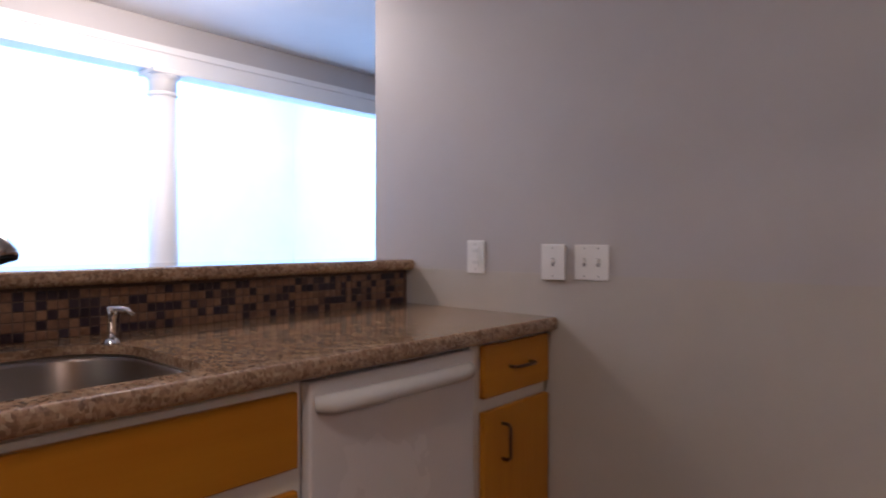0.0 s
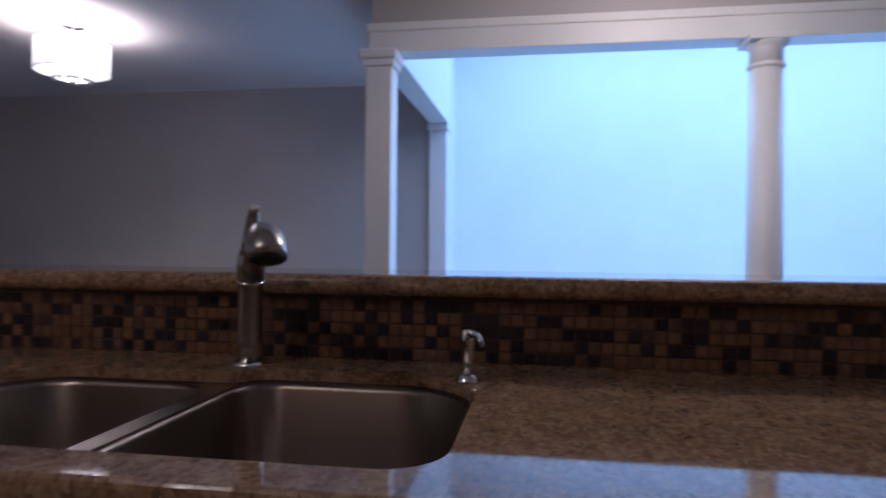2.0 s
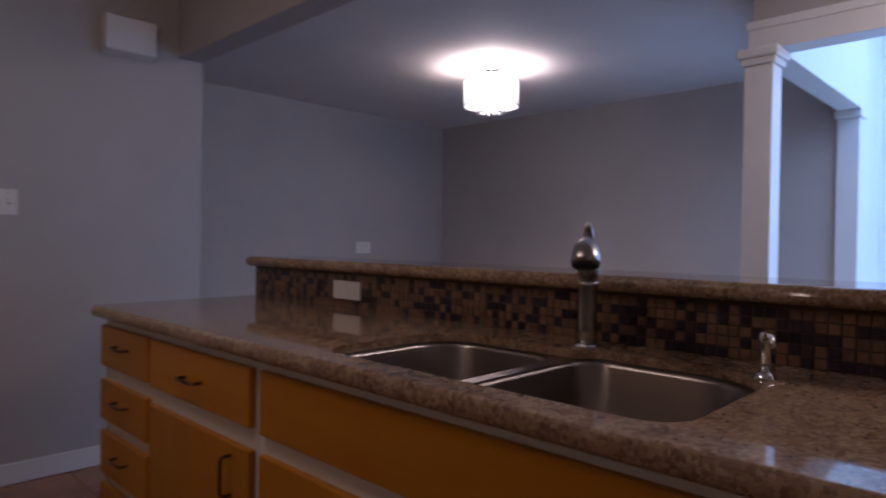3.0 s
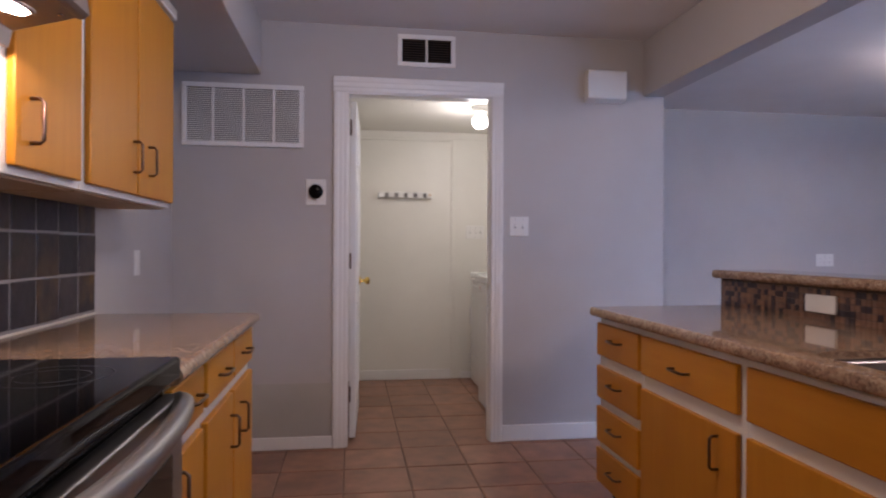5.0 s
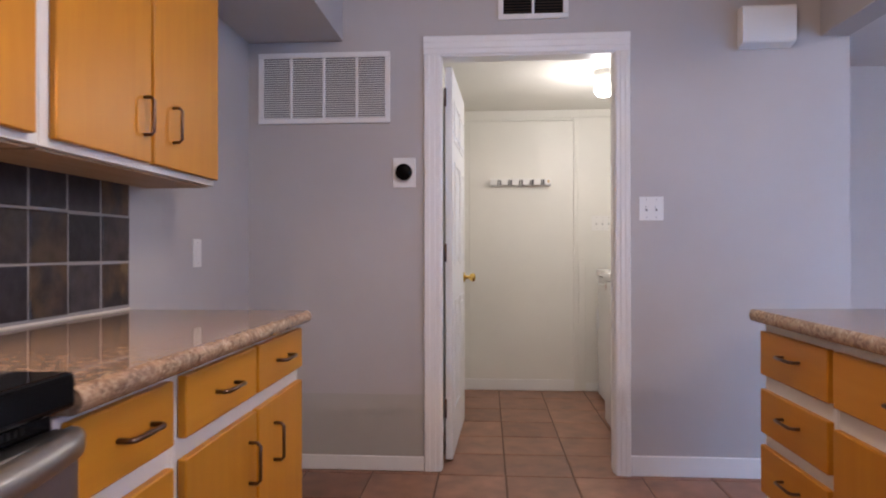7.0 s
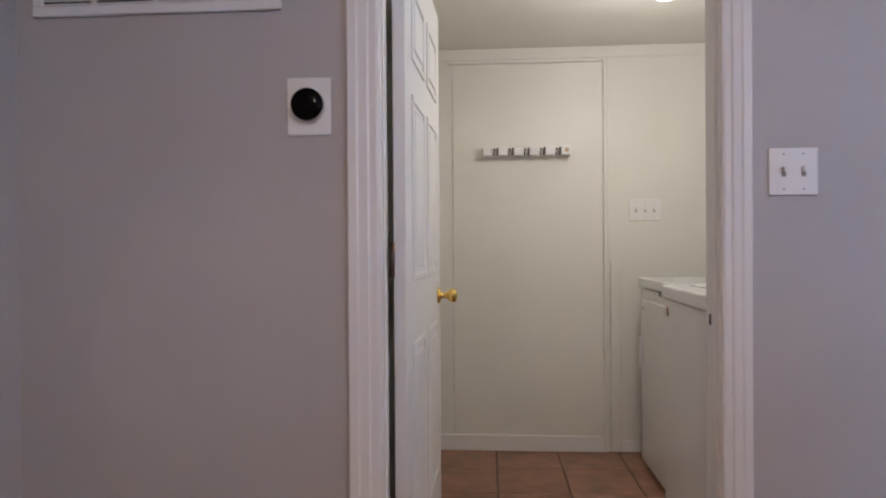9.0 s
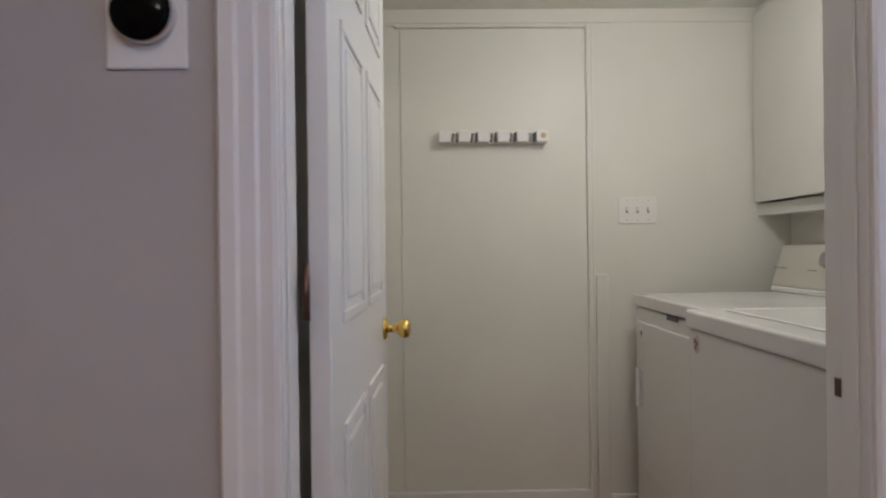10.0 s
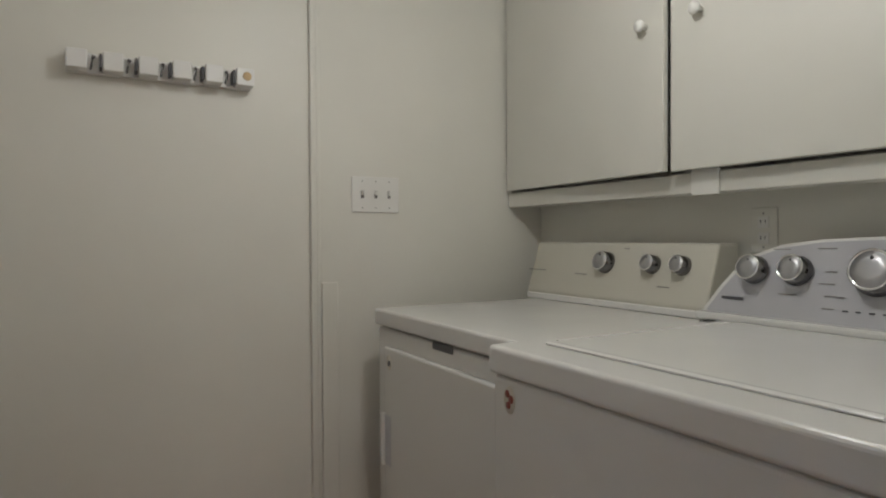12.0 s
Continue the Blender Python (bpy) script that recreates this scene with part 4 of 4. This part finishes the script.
for y in (0.55, 0.602):
    part("socket", B(BAR_FACE + 0.012, BAR_FACE + 0.0135, y - 0.016, y + 0.016, 0.922, 0.954, bevel=0.001), PLASTIC, pl)

built("touch_up_paint", B(0.842, 1.70, DOOR_Y + 0.0002, DOOR_Y + 0.0012, 0.072, 0.37, bevel=0.0004), PATCH, "patch of slightly different grey touch-up paint")

# thin sheet whose colour imitates warm light on the lower wall
built("touch_up_paint_2", B(-0.955, 1.20, NORTH_Y - 0.0012, NORTH_Y - 0.0002, 0.10, 1.008, bevel=0.0004), WARM_LIT_WALL, "lower wall band tinted warmer to imitate warm light")

# return-air grille
grille = thing("return_grille", 1.305, DOOR_Y, 1.695, "white metal return-air grille with fine louvres", "vent grille")
GX0, GX1, GZ0, GZ1 = 1.001, 1.656, 1.692, 2.040
part("backing", B(GX0 + 0.01, GX1 - 0.01, DOOR_Y + 0.0005, DOOR_Y + 0.003, GZ0 + 0.01, GZ1 - 0.01), INK, grille)
for a in ((GX0, GX1, GZ0, GZ0 + 0.026), (GX0, GX1, GZ1 - 0.026, GZ1), (GX0, GX0 + 0.026, GZ0 + 0.026, GZ1 - 0.026), (GX1 - 0.026, GX1, GZ0 + 0.026, GZ1 - 0.026)):
    part("frame_bar", B(a[0], a[1], DOOR_Y + 0.0005, DOOR_Y + 0.013, a[2], a[3], bevel=0.003), TRIM, grille)
for k in range(1, 4):
    x = GX0 + (GX1 - GX0) * k / 4
    part("mullion", B(x - 0.007, x + 0.007, DOOR_Y + 0.003, DOOR_Y + 0.012, GZ0 + 0.026, GZ1 - 0.026, bevel=0.002), TRIM, grille)
n = 27
for k in range(n):
    z = GZ0 + 0.030 + (GZ1 - GZ0 - 0.066) * k / (n - 1)
    part("slat", prism([(DOOR_Y + 0.003, z + 0.0035), (DOOR_Y + 0.0105, z - 0.0035), (DOOR_Y + 0.0112, z - 0.002), (DOOR_Y + 0.0035, z + 0.0048)], "x", GX0 + 0.026, GX1 - 0.026), TRIM, grille)

vent = thing("supply_vent", 0.285, DOOR_Y, 2.178, "small white supply vent with dark louvres above the doorway", "vent")
VX0, VX1, VZ0, VZ1 = 0.141, 0.477, 2.178, 2.362
part("backing", B(VX0 + 0.02, VX1 - 0.02, DOOR_Y + 0.0005, DOOR_Y + 0.002, VZ0 + 0.02, VZ1 - 0.02), DARK, vent)
for a in ((VX0, VX1, VZ0, VZ0 + 0.026), (VX0, VX1, VZ1 - 0.026, VZ1), (VX0, VX0 + 0.026, VZ0 + 0.026, VZ1 - 0.026), (VX1 - 0.026, VX1, VZ0 + 0.026, VZ1 - 0.026), (0.3025, 0.3155, VZ0 + 0.026, VZ1 - 0.026)):
    part("frame_bar", B(a[0], a[1], DOOR_Y + 0.0005, DOOR_Y + 0.012, a[2], a[3], bevel=0.003), TRIM, vent)
for k in range(9):
    z = VZ0 + 0.036 + k * 0.014
    part("slat", prism([(DOOR_Y + 0.002, z + 0.004), (DOOR_Y + 0.009, z - 0.003), (DOOR_Y + 0.0098, z - 0.002), (DOOR_Y + 0.003, z + 0.0052)], "x", VX0 + 0.026, VX1 - 0.026), BRONZE, vent)

# thermostat and door chime
th = thing("thermostat", 0.909, DOOR_Y, 1.374, "round dark thermostat on a white square plate", "thermostat")
part("plate", B(0.877, 0.989, DOOR_Y + 0.0005, DOOR_Y + 0.006, 1.374, 1.519, bevel=0.003), PLASTIC, th)
part("ring", lathe([(0.042, 0), (0.042, 0.014), (0.040, 0.018)], pose(0.933, DOOR_Y + 0.006, 1.448, -90, 0, 0), 36), CHROME, th, "steel ring")
part("face", lathe([(0.0405, 0.0), (0.0405, 0.022), (0.037, 0.026), (0.004, 0.027)], pose(0.933, DOOR_Y + 0.006, 1.448, -90, 0, 0), 36), BLACK, th, "black round face")
chime = thing("door_chime", -0.79, DOOR_Y, 2.02, "white plastic door chime box high on the wall", "door chime")
part("cover", prism([(DOOR_Y + 0.001, 2.008), (DOOR_Y + 0.064, 2.022), (DOOR_Y + 0.070, 2.030), (DOOR_Y + 0.070, 2.186), (DOOR_Y + 0.064, 2.193), (DOOR_Y + 0.001, 2.196)], "x", -0.882, -0.642, 0.003), PLASTIC, chime)
part("side_grille", B(-0.643, -0.640, DOOR_Y + 0.012, DOOR_Y + 0.056, 2.04, 2.17), PLASTIC, chime)

# ---- lamps ----
drum = thing("ceiling_lamp", -3.18, -0.626, 2.05, "lit white drum-shade ceiling lamp with glass drops", "ceiling lamp")
d0 = pose(-3.18, -0.626, 0)
part("canopy", lathe([(0.065, CEIL - 0.022), (0.07, CEIL - 0.015), (0.07, CEIL - 0.001)], d0), CHROME, drum)
part("stem", lathe([(0.006, 2.08), (0.006, CEIL - 0.02)], d0, 12), CHROME, drum)


part("shade", shell(0.20, 2.107, 2.292, 0.003, d0), SHADE, drum, "glowing white fabric shade")
for z in (2.104, 2.288):
    part("rim", shell(0.2025, z, z + 0.006, 0.004, d0), CHROME, drum)
for k in range(3):
    a = 2 * math.pi * k / 3
    part("arm", tube([(-3.18, -0.626, 2.284), (-3.18 + 0.198 * math.cos(a), -0.626 + 0.198 * math.sin(a), 2.284)], 0.003, 8), CHROME, drum)
for k in range(14):
    a = 2 * math.pi * k / 14
    part("glass_drop", lathe([(0.003, 0.035), (0.012, 0.02), (0.012, 0.01), (0.002, 0.0)], pose(-3.18 + 0.10 * math.cos(a), -0.626 + 0.10 * math.sin(a), 2.052), 10), CHROME, drum)
part("drop_ring", shell(0.104, 2.086, 2.092, 0.008, d0), CHROME, drum)

bl = thing("ceiling_lamp", -2.05, 2.65, 2.35, "flush ceiling lamp between the bar and the sunroom", "ceiling lamp")
part("pan", lathe([(0.13, 2.37), (0.15, 2.38), (0.15, 2.399)], pose(-2.05, 2.65, 0)), TRIM, bl)
part("rim", shell(0.145, 2.352, 2.372, 0.012, pose(-2.05, 2.65, 0)), CHROME, bl)
kl = thing("ceiling_lamp", 0.40, 0.95, 2.27, "flush white glass ceiling lamp in the kitchen", "ceiling lamp")
part("pan", lathe([(0.15, 2.37), (0.17, 2.38), (0.17, 2.399)], pose(0.40, 0.95, 0)), TRIM, kl)
part("rim", shell(0.165, 2.352, 2.372, 0.012, pose(0.40, 0.95, 0)), CHROME, kl)

globe = thing("ceiling_globe_lamp", -0.168, -1.745, 1.97, "bare lit globe bulb in a white ceiling holder", "ceiling lamp")
part("holder", lathe([(0.05, 2.10), (0.058, 2.115), (0.06, 2.139)], pose(-0.168, -1.745, 0)), TRIM, globe)
part("bulb", lathe([(0.024, 2.10), (0.024, 2.085), (0.045, 2.065), (0.058, 2.04), (0.055, 2.01), (0.035, 1.99), (0.006, 1.983)], pose(-0.168, -1.745, 0), 24), BULB, globe, "glowing round bulb")

# ---- laundry things ----
WY0, WY1 = -1.888, -1.200
DY0, DY1 = -2.625, -1.900


def machine_body(ob, front, back, y0, y1, top, lid_drop):
    part("cabinet", B(back, front - 0.004, y0, y1, 0.02, top - lid_drop - 0.008, bevel=0.008, seg=3), ENAMEL, ob)
    for y in (y0 + 0.05, y1 - 0.05):
        for x in (back + 0.05, front - 0.06):
            part("foot", lathe([(0.02, 0), (0.02, 0.02)], pose(x, y, 0), 12), DARK, ob)


dryer = thing("dryer", -0.6, (DY0 + DY1) / 2, 0, "older white clothes dryer with a beige control console", "dryer")
machine_body(dryer, -0.275, -0.97, DY0, DY1, 0.930, 0.045)
part("top_panel", B(-0.93, -0.268, DY0 - 0.003, DY1 + 0.003, 0.884, 0.930, bevel=0.007, seg=3), ENAMEL, dryer)
dd = part("door", B(-0.282, -0.262, DY0 + 0.075, DY1 - 0.075, 0.26, 0.830, bevel=0.006, seg=3), ENAMEL, dryer)
# no hollow here: the grey slab carries the shading of the recess
part("finger_pull", joined(B(-0.263, -0.2605, DY0 + 0.082, DY0 + 0.120, 0.500, 0.640, bevel=0.001)), CONSOLE_GREY, dd, "finger pull, flat grey to imitate the shading of its recess")
part("pull_lip", B(-0.264, -0.25, DY0 + 0.070, DY0 + 0.085, 0.495, 0.645, bevel=0.004), ENAMEL, dd)
part("badge", B(-0.2785, -0.274, -2.28, -2.185, 0.862, 0.881, bevel=0.001), INK, dryer, "small dark grey badge")
part("sticker", lathe([(0.016, 0), (0.016, 0.0008)], pose(-0.2622, -2.512, 0.790, 0, 90, 0) @ Matrix.Diagonal((1.3, 0.9, 1, 1)), 20), CAULK, dd, "small worn oval sticker")
part("sticker_mark", lathe([(0.009, 0), (0.009, 0.0010)], pose(-0.2620, -2.512, 0.787, 0, 90, 0), 14), INK, dd)
con = part("console", prism([(-0.865, 0.931), (-0.855, 0.955), (-0.905, 1.118), (-0.98, 1.118), (-0.98, 0.931)], "y", DY0 - 0.045, DY1 - 0.045, 0.006), CONSOLE_BEIGE, dryer, "beige sloping control console")
part("console_trim", B(-0.885, -0.85, DY0 - 0.04, DY1 - 0.045, 0.931, 0.950, bevel=0.003), TRIM, con)


def console_knob(y, z, r, x0, dx, parent):
    m = pose(x0 + dx * (z - 0.955), y, z, 0, 73, 0)
    k = part("knob", lathe([(r * 1.10, -0.001), (r * 1.10, 0.004), (r * 1.0, 0.008), (r * 0.97, 0.030)], m, 28), KNOB_SIDE, parent, "chrome knob body, darkened to imitate its shaded side")
    part("knob_ring", lathe([(r * 0.97, 0.0295), (r * 0.98, 0.032), (r * 0.90, 0.0335), (r * 0.86, 0.0315)], m, 28), CHROME, k, "chrome ring")
    part("knob_face", lathe([(r * 0.87, 0.0300), (r * 0.86, 0.0318), (r * 0.4, 0.0326), (0.001, 0.0328)], m, 28), KNOB, k, "satin silver knob face")
    part("pointer", lathe([(r * 0.09, 0.032), (r * 0.09, 0.0335)], m @ pose(-r * 0.55, 0, 0), 8), INK, k)


for y, r in ((-2.32, 0.030), (-2.14, 0.024), (-2.04, 0.024)):
    console_knob(y, 1.058, r, -0.855, -0.307, con)
for y, z, w in ((-2.42, 1.02, 0.05), (-2.64, 1.025, 0.09), (-2.25, 1.10, 0.02), (-2.09, 1.00, 0.04)):
    part("print_bar", B(-0.856 - 0.307 * (z - 0.955), -0.8525 - 0.307 * (z - 0.955), y - w / 2, y + w / 2, z, z + 0.0025), SLOT, con)

washer = thing("washing_machine", -0.57, (WY0 + WY1) / 2, 0, "white top-loading washing machine with a silver curved console", "washing machine")
machine_body(washer, -0.188, -0.97, WY0, WY1, 0.938, 0.0475)
part("top_panel", B(-0.94, -0.182, WY0 - 0.003, WY1 + 0.003, 0.886, 0.938, bevel=0.009, seg=4), ENAMEL, washer)
lid = part("lid", slab_with_hole(fillet([(-0.272, WY0 + 0.045), (-0.272, WY1 - 0.045), (-0.812, WY1 - 0.045), (-0.812, WY0 + 0.045)], [0.035] * 4, 6), None, 0.9385, 0.9415), ENAMEL, washer)
part("lid_rim", prism([(-0.268, 0.9385), (-0.267, 0.9420), (-0.272, 0.9438), (-0.280, 0.9438), (-0.290, 0.9420), (-0.292, 0.9385)], "y", WY0 + 0.060, WY1 - 0.060, 0.001), ENAMEL, lid, "rolled front rim")
for y in (WY0 + 0.047, WY1 - 0.059):
    part("lid_rim", prism([(y, 0.9385), (y + 0.002, 0.9440), (y + 0.010, 0.9440), (y + 0.012, 0.9385)], "x", -0.79, -0.30, 0.001), ENAMEL, lid)
part("sticker", lathe([(0.020, 0), (0.020, 0.0008)], pose(-0.1905, WY0 + 0.055, 0.845, 0, 90, 0) @ Matrix.Diagonal((1.25, 0.8, 1, 1)), 24), CAULK, washer, "oval worn red and white sticker")
for dy, dz, q in ((-0.006, 0.010, 0.007), (0.005, 0.002, 0.008), (-0.003, -0.010, 0.007)):
    part("sticker_mark", lathe([(q, 0), (q, 0.0010)], pose(-0.1902, WY0 + 0.055 + dy, 0.845 + dz, 0, 90, 0), 12), RED, washer)
arch = [(WY0 - 0.02, 0.945), (WY0 - 0.015, 0.965), (WY0 + 0.02, 1.02), (WY0 + 0.05, 1.058), (WY0 + 0.09, 1.09), (WY0 + 0.15, 1.112), (WY0 + 0.24, 1.125), (WY0 + 0.355, 1.130), (WY1 - 0.24, 1.125), (WY1 - 0.15, 1.112), (WY1 - 0.09, 1.09), (WY1 - 0.05, 1.058), (WY1 - 0.02, 1.02), (WY1 + 0.015, 0.965), (WY1 + 0.02, 0.945)]


def console_face(x_low, lean, thick, grow):
    bm = bmesh.new()
    mid = (WY0 + WY1) / 2
    a, b = [], []
    for y, z in arch:
        y, z = mid - 0.036 + (y - mid) * grow, 0.945 + (z - 0.945) * grow
        a.append(bm.verts.new((x_low - lean * (z - 0.945), y, z)))
        b.append(bm.verts.new((x_low - thick - lean * (0.4 if thick > 0.05 else 1.0) * (z - 0.945), y, z)))
    bm.faces.new(a)
    bm.faces.new(b)
    for i in range(len(a)):
        bm.faces.new((a[i - 1], a[i], b[i], b[i - 1]))
    bmesh.ops.recalc_face_normals(bm, faces=bm.faces)
    return bm


wc = part("console", console_face(-0.845, 0.30, 0.10, 1.02), ENAMEL, washer, "white arched console housing")
panel_ob = part("control_panel", console_face(-0.842, 0.30, 0.004, 0.985), CONSOLE_GREY, wc, "silver control panel")
part("console_foot", B(-0.88, -0.818, WY0 - 0.062, WY1 - 0.028, 0.938, 0.956, bevel=0.005), ENAMEL, washer)
for y, z, r in ((-1.795, 1.058, 0.030), (-1.695, 1.060, 0.030), (-1.535, 1.062, 0.043), (-1.37, 1.06, 0.03)):
    console_knob(y - 0.030, z, r, -0.839, -0.30, panel_ob)
for y, z, w, h in ((-1.850, 0.988, 0.070, 0.010), (-1.75, 1.105, 0.05, 0.003), (-1.65, 1.108, 0.05, 0.003), (-1.635, 1.06, 0.03, 0.003), (-1.64, 1.035, 0.04, 0.003), (-1.62, 1.01, 0.05, 0.003), (-1.63, 0.985, 0.03, 0.003), (-1.595, 0.983, 0.012, 0.005), (-1.57, 0.983, 0.012, 0.005), (-1.545, 0.983, 0.012, 0.005), (-1.52, 0.983, 0.012, 0.005), (-1.72, 1.008, 0.05, 0.003)):
    x = -0.8415 - 0.30 * (z - 0.945)
    part("print_bar", B(x - 0.002, x + 0.0015, y - 0.022 - w * 0.4, y - 0.022 + w * 0.4, z, z + h * 0.65), INK if h > 0.0035 else SLOT, panel_ob)

# laundry wall cabinets
lc = thing("laundry_cabinet", -0.9, -1.97, 1.236, "cream painted wall cabinet with slightly open flush doors", "wall cabinet")
CX = -0.865
CY0, CY1 = BACK_Y + 0.002, DOOR_Y - T - 0.012
part("bottom_panel", B(LW_X, CX, CY0, CY1, 1.275, 1.290, bevel=0.002), CAB_CREAM, lc)
part("top_panel", B(LW_X, CX, CY0, CY1, LAUNDRY_CEIL - 0.020, LAUNDRY_CEIL - 0.002, bevel=0.002), CAB_CREAM, lc)
for y in (CY0, CY1 - 0.018):
    part("side_panel", B(LW_X, CX, y, y + 0.018, 1.2905, LAUNDRY_CEIL - 0.0205), CAB_CREAM, lc)
part("latch_block", B(CX + 0.0035, CX + 0.008, -1.992, -1.911, 1.238, 1.302, bevel=0.001), WHITE_CAB, lc, "small bright white latch block")
part("rail", B(LW_X + 0.08, CX + 0.003, BACK_Y + 0.002, DOOR_Y - T - 0.012, 1.243, 1.295, bevel=0.003), CAB_CREAM, lc)


def cab_door(y_hinge, y_free, ajar, knob_y):
    w = y_free - y_hinge
    bm = B(-0.001, 0.018, min(0, w), max(0, w), 1.300, 2.10, bevel=0.003)
    s = 1 if w > 0 else -1
    m = pose(CX + 0.006, y_hinge, 0, 0, 0, -s * ajar)
    bmesh.ops.transform(bm, matrix=m, verts=bm.verts)
    d = part("door", bm, CAB_CREAM, lc)
    kb = lathe([(0.008, 0), (0.007, 0.012), (0.014, 0.018), (0.016, 0.026), (0.010, 0.032)], m @ pose(0.018, knob_y - y_hinge, 1.68, 0, 90, 0), 20)
    part("knob", kb, PLASTIC, d, "small white knob")


cab_door(-2.77, -2.036, 2.6, -2.095)
cab_door(-1.165, -2.028, 1.2, -1.94)

# coat hook rack
rack = thing("hook_rack", 0.28, BACK_Y + 0.006, 1.57, "white wooden rack with five small metal hooks", "coat rack")
part("board", B(0.050, 0.508, BACK_Y + 0.006, BACK_Y + 0.024, 1.560, 1.612, bevel=0.003), TRIM, rack)
for k in range(5):
    x = 0.443 - k * 0.0815
    part("block", B(x + 0.016, x + 0.0635, BACK_Y + 0.024, BACK_Y + 0.070, 1.562, 1.610, bevel=0.004, seg=3), TRIM, rack)
    h = part("hook", tube([(x + 0.004, BACK_Y + 0.024, 1.603), (x + 0.004, BACK_Y + 0.048, 1.600), (x + 0.006, BACK_Y + 0.060, 1.584), (x + 0.009, BACK_Y + 0.050, 1.568), (x + 0.010, BACK_Y + 0.066, 1.562)], 0.0028, 8), KNOB_SIDE, rack, "dark metal hook")
    # dark strip added to imitate the shaded side face of the next block
    part("shaded_side_strip", B(x - 0.016, x - 0.010, BACK_Y + 0.024, BACK_Y + 0.066, 1.568, 1.603, bevel=0.001), INK, h)
    part("screw", lathe([(0.004, 0), (0.003, 0.002)], pose(x, BACK_Y + 0.024, 1.603, -90, 0, 0), 10), INK, h)
end_block = part("block", B(0.050, 0.099, BACK_Y + 0.024, BACK_Y + 0.070, 1.562, 1.610, bevel=0.004, seg=3), TRIM, rack)
part("stain", lathe([(0.012, 0), (0.011, 0.0006)], pose(0.070, BACK_Y + 0.0702, 1.588, -90, 0, 0), 16), OCHRE, end_block, "small ochre paint stain")

# ---- pieces: slate, mosaic, floor tiles ----


def tile_mesh(name, w, h, d, mat, chip=0.0):
    """A thin tile in its own axes: w along x, h along y, face towards +z."""
    bm = B(-w / 2, w / 2, -h / 2, h / 2, -d, 0)
    bmesh.ops.bevel(bm, geom=[e for e in bm.edges if all(v.co.z > -1e-6 for v in e.verts)], offset=min(w, h) * 0.06 if w < 0.05 else 0.003, segments=1, affect='EDGES')
    return mesh_of(name, bm, mat)


def lay(name, me, m, parent):
    ob = new(name, me)
    ob.parent = parent
    ob.matrix_basis = m
    return ob


slate_wall = built("backsplash", B(EAST_X - 0.0125, EAST_X - 0.0005, 0.105, 3.1, COUNTER + 0.0035, 1.70), PALE_GROUT, "slate tile backsplash with pale grout")
for y0, y1 in ((0.105, 1.262), (2.040, 2.855)):
    part("caulk_bead", prism([(EAST_X - 0.019, COUNTER + 0.0032), (EAST_X - 0.013, COUNTER + 0.0085), (EAST_X - 0.0126, COUNTER + 0.0032)], "y", y0, y1), CAULK, slate_wall, "cream caulk bead")
P, PZ = 0.1525, 0.1448
rng = random.Random(5)
slates = [tile_mesh("slate", PZ - 0.006 - 0.0015 * k, P - 0.006 - 0.001 * k, 0.008, SLATE) for k in range(3)]
for i in range(19):
    for j in range(6):
        y, z = 0.107 + P * (i + 0.5), COUNTER + 0.013 + PZ * (j + 0.5)
        if z > 1.36 and not 1.20 < y < 2.05 or z > 1.66:
            continue
        lay("tile", rng.choice(slates), pose(EAST_X - 0.0140 - rng.uniform(0, 0.0025), y, z, 0, -90, 0) @ pose(0, 0, 0, rng.uniform(-0.5, 0.5), rng.uniform(-0.5, 0.5), rng.choice((0, 180))), slate_wall)

mosaic_wall = built("mosaic_backsplash", B(BAR_FACE - 0.0075, BAR_FACE - 0.003, -0.074, NORTH_Y - 0.002, COUNTER + 0.0005, BAR_TOP - 2 * R - 0.001), MOSAIC_GROUT, "brown glass and stone mosaic under the bar top")
Q = 0.0232
chip = tile_mesh("mosaic", Q - 0.003, Q - 0.003, 0.005, MOSAIC)
rest = bmesh.new()
for i in range(-1, 136):
    for j in range(5):
        y, z = -0.036 + Q * (i + 0.5), COUNTER + 0.001 + Q * (j + 0.5)
        if 54 <= i < 114:
            lay("tile", chip, pose(BAR_FACE + rng.uniform(-0.001, 0.001), y, z, 0, 90, 0), mosaic_wall)
        else:
            box(rest, BAR_FACE - 0.005, BAR_FACE + rng.uniform(-0.0006, 0.0006), y - Q / 2 + 0.0015, y + Q / 2 - 0.0015, z - Q / 2 + 0.0015, z + Q / 2 - 0.0015)
MOSAIC_REST = MOSAIC.copy()
MOSAIC_REST.name = "mosaic_tile_rest"
_nt = MOSAIC_REST.node_tree
_geo = [n for n in _nt.nodes if n.bl_idname == "ShaderNodeNewGeometry"][0]
for link in list(_nt.links):
    if link.from_node.bl_idname == "ShaderNodeObjectInfo":
        _nt.links.new(_geo.outputs["Random Per Island"], link.to_socket)
r_ob = part("tiles_far", rest, MOSAIC_REST, mosaic_wall)
r_ob["kind"] = "stuff"

# floor tiles
G = 0.32
floor_tile = tile_mesh("floor_tile", G - 0.008, G - 0.008, 0.008, TERRACOTTA)
floor_ob = bpy.data.objects["floor"]
for i in range(-9, 4):
    for j in range(-7, 13):
        x, y = 0.765 + G * (i + 0.5), -0.60 + G * (j + 0.5)
        if not (-1.25 < x < 1.70 and -2.9 < y < 3.2):
            continue
        lay("tile", floor_tile, pose(x, y, -0.001 + rng.uniform(-0.0008, 0.0008), rng.uniform(-0.12, 0.12), rng.uniform(-0.12, 0.12), rng.choice((0, 90, 180, 270))), floor_ob)
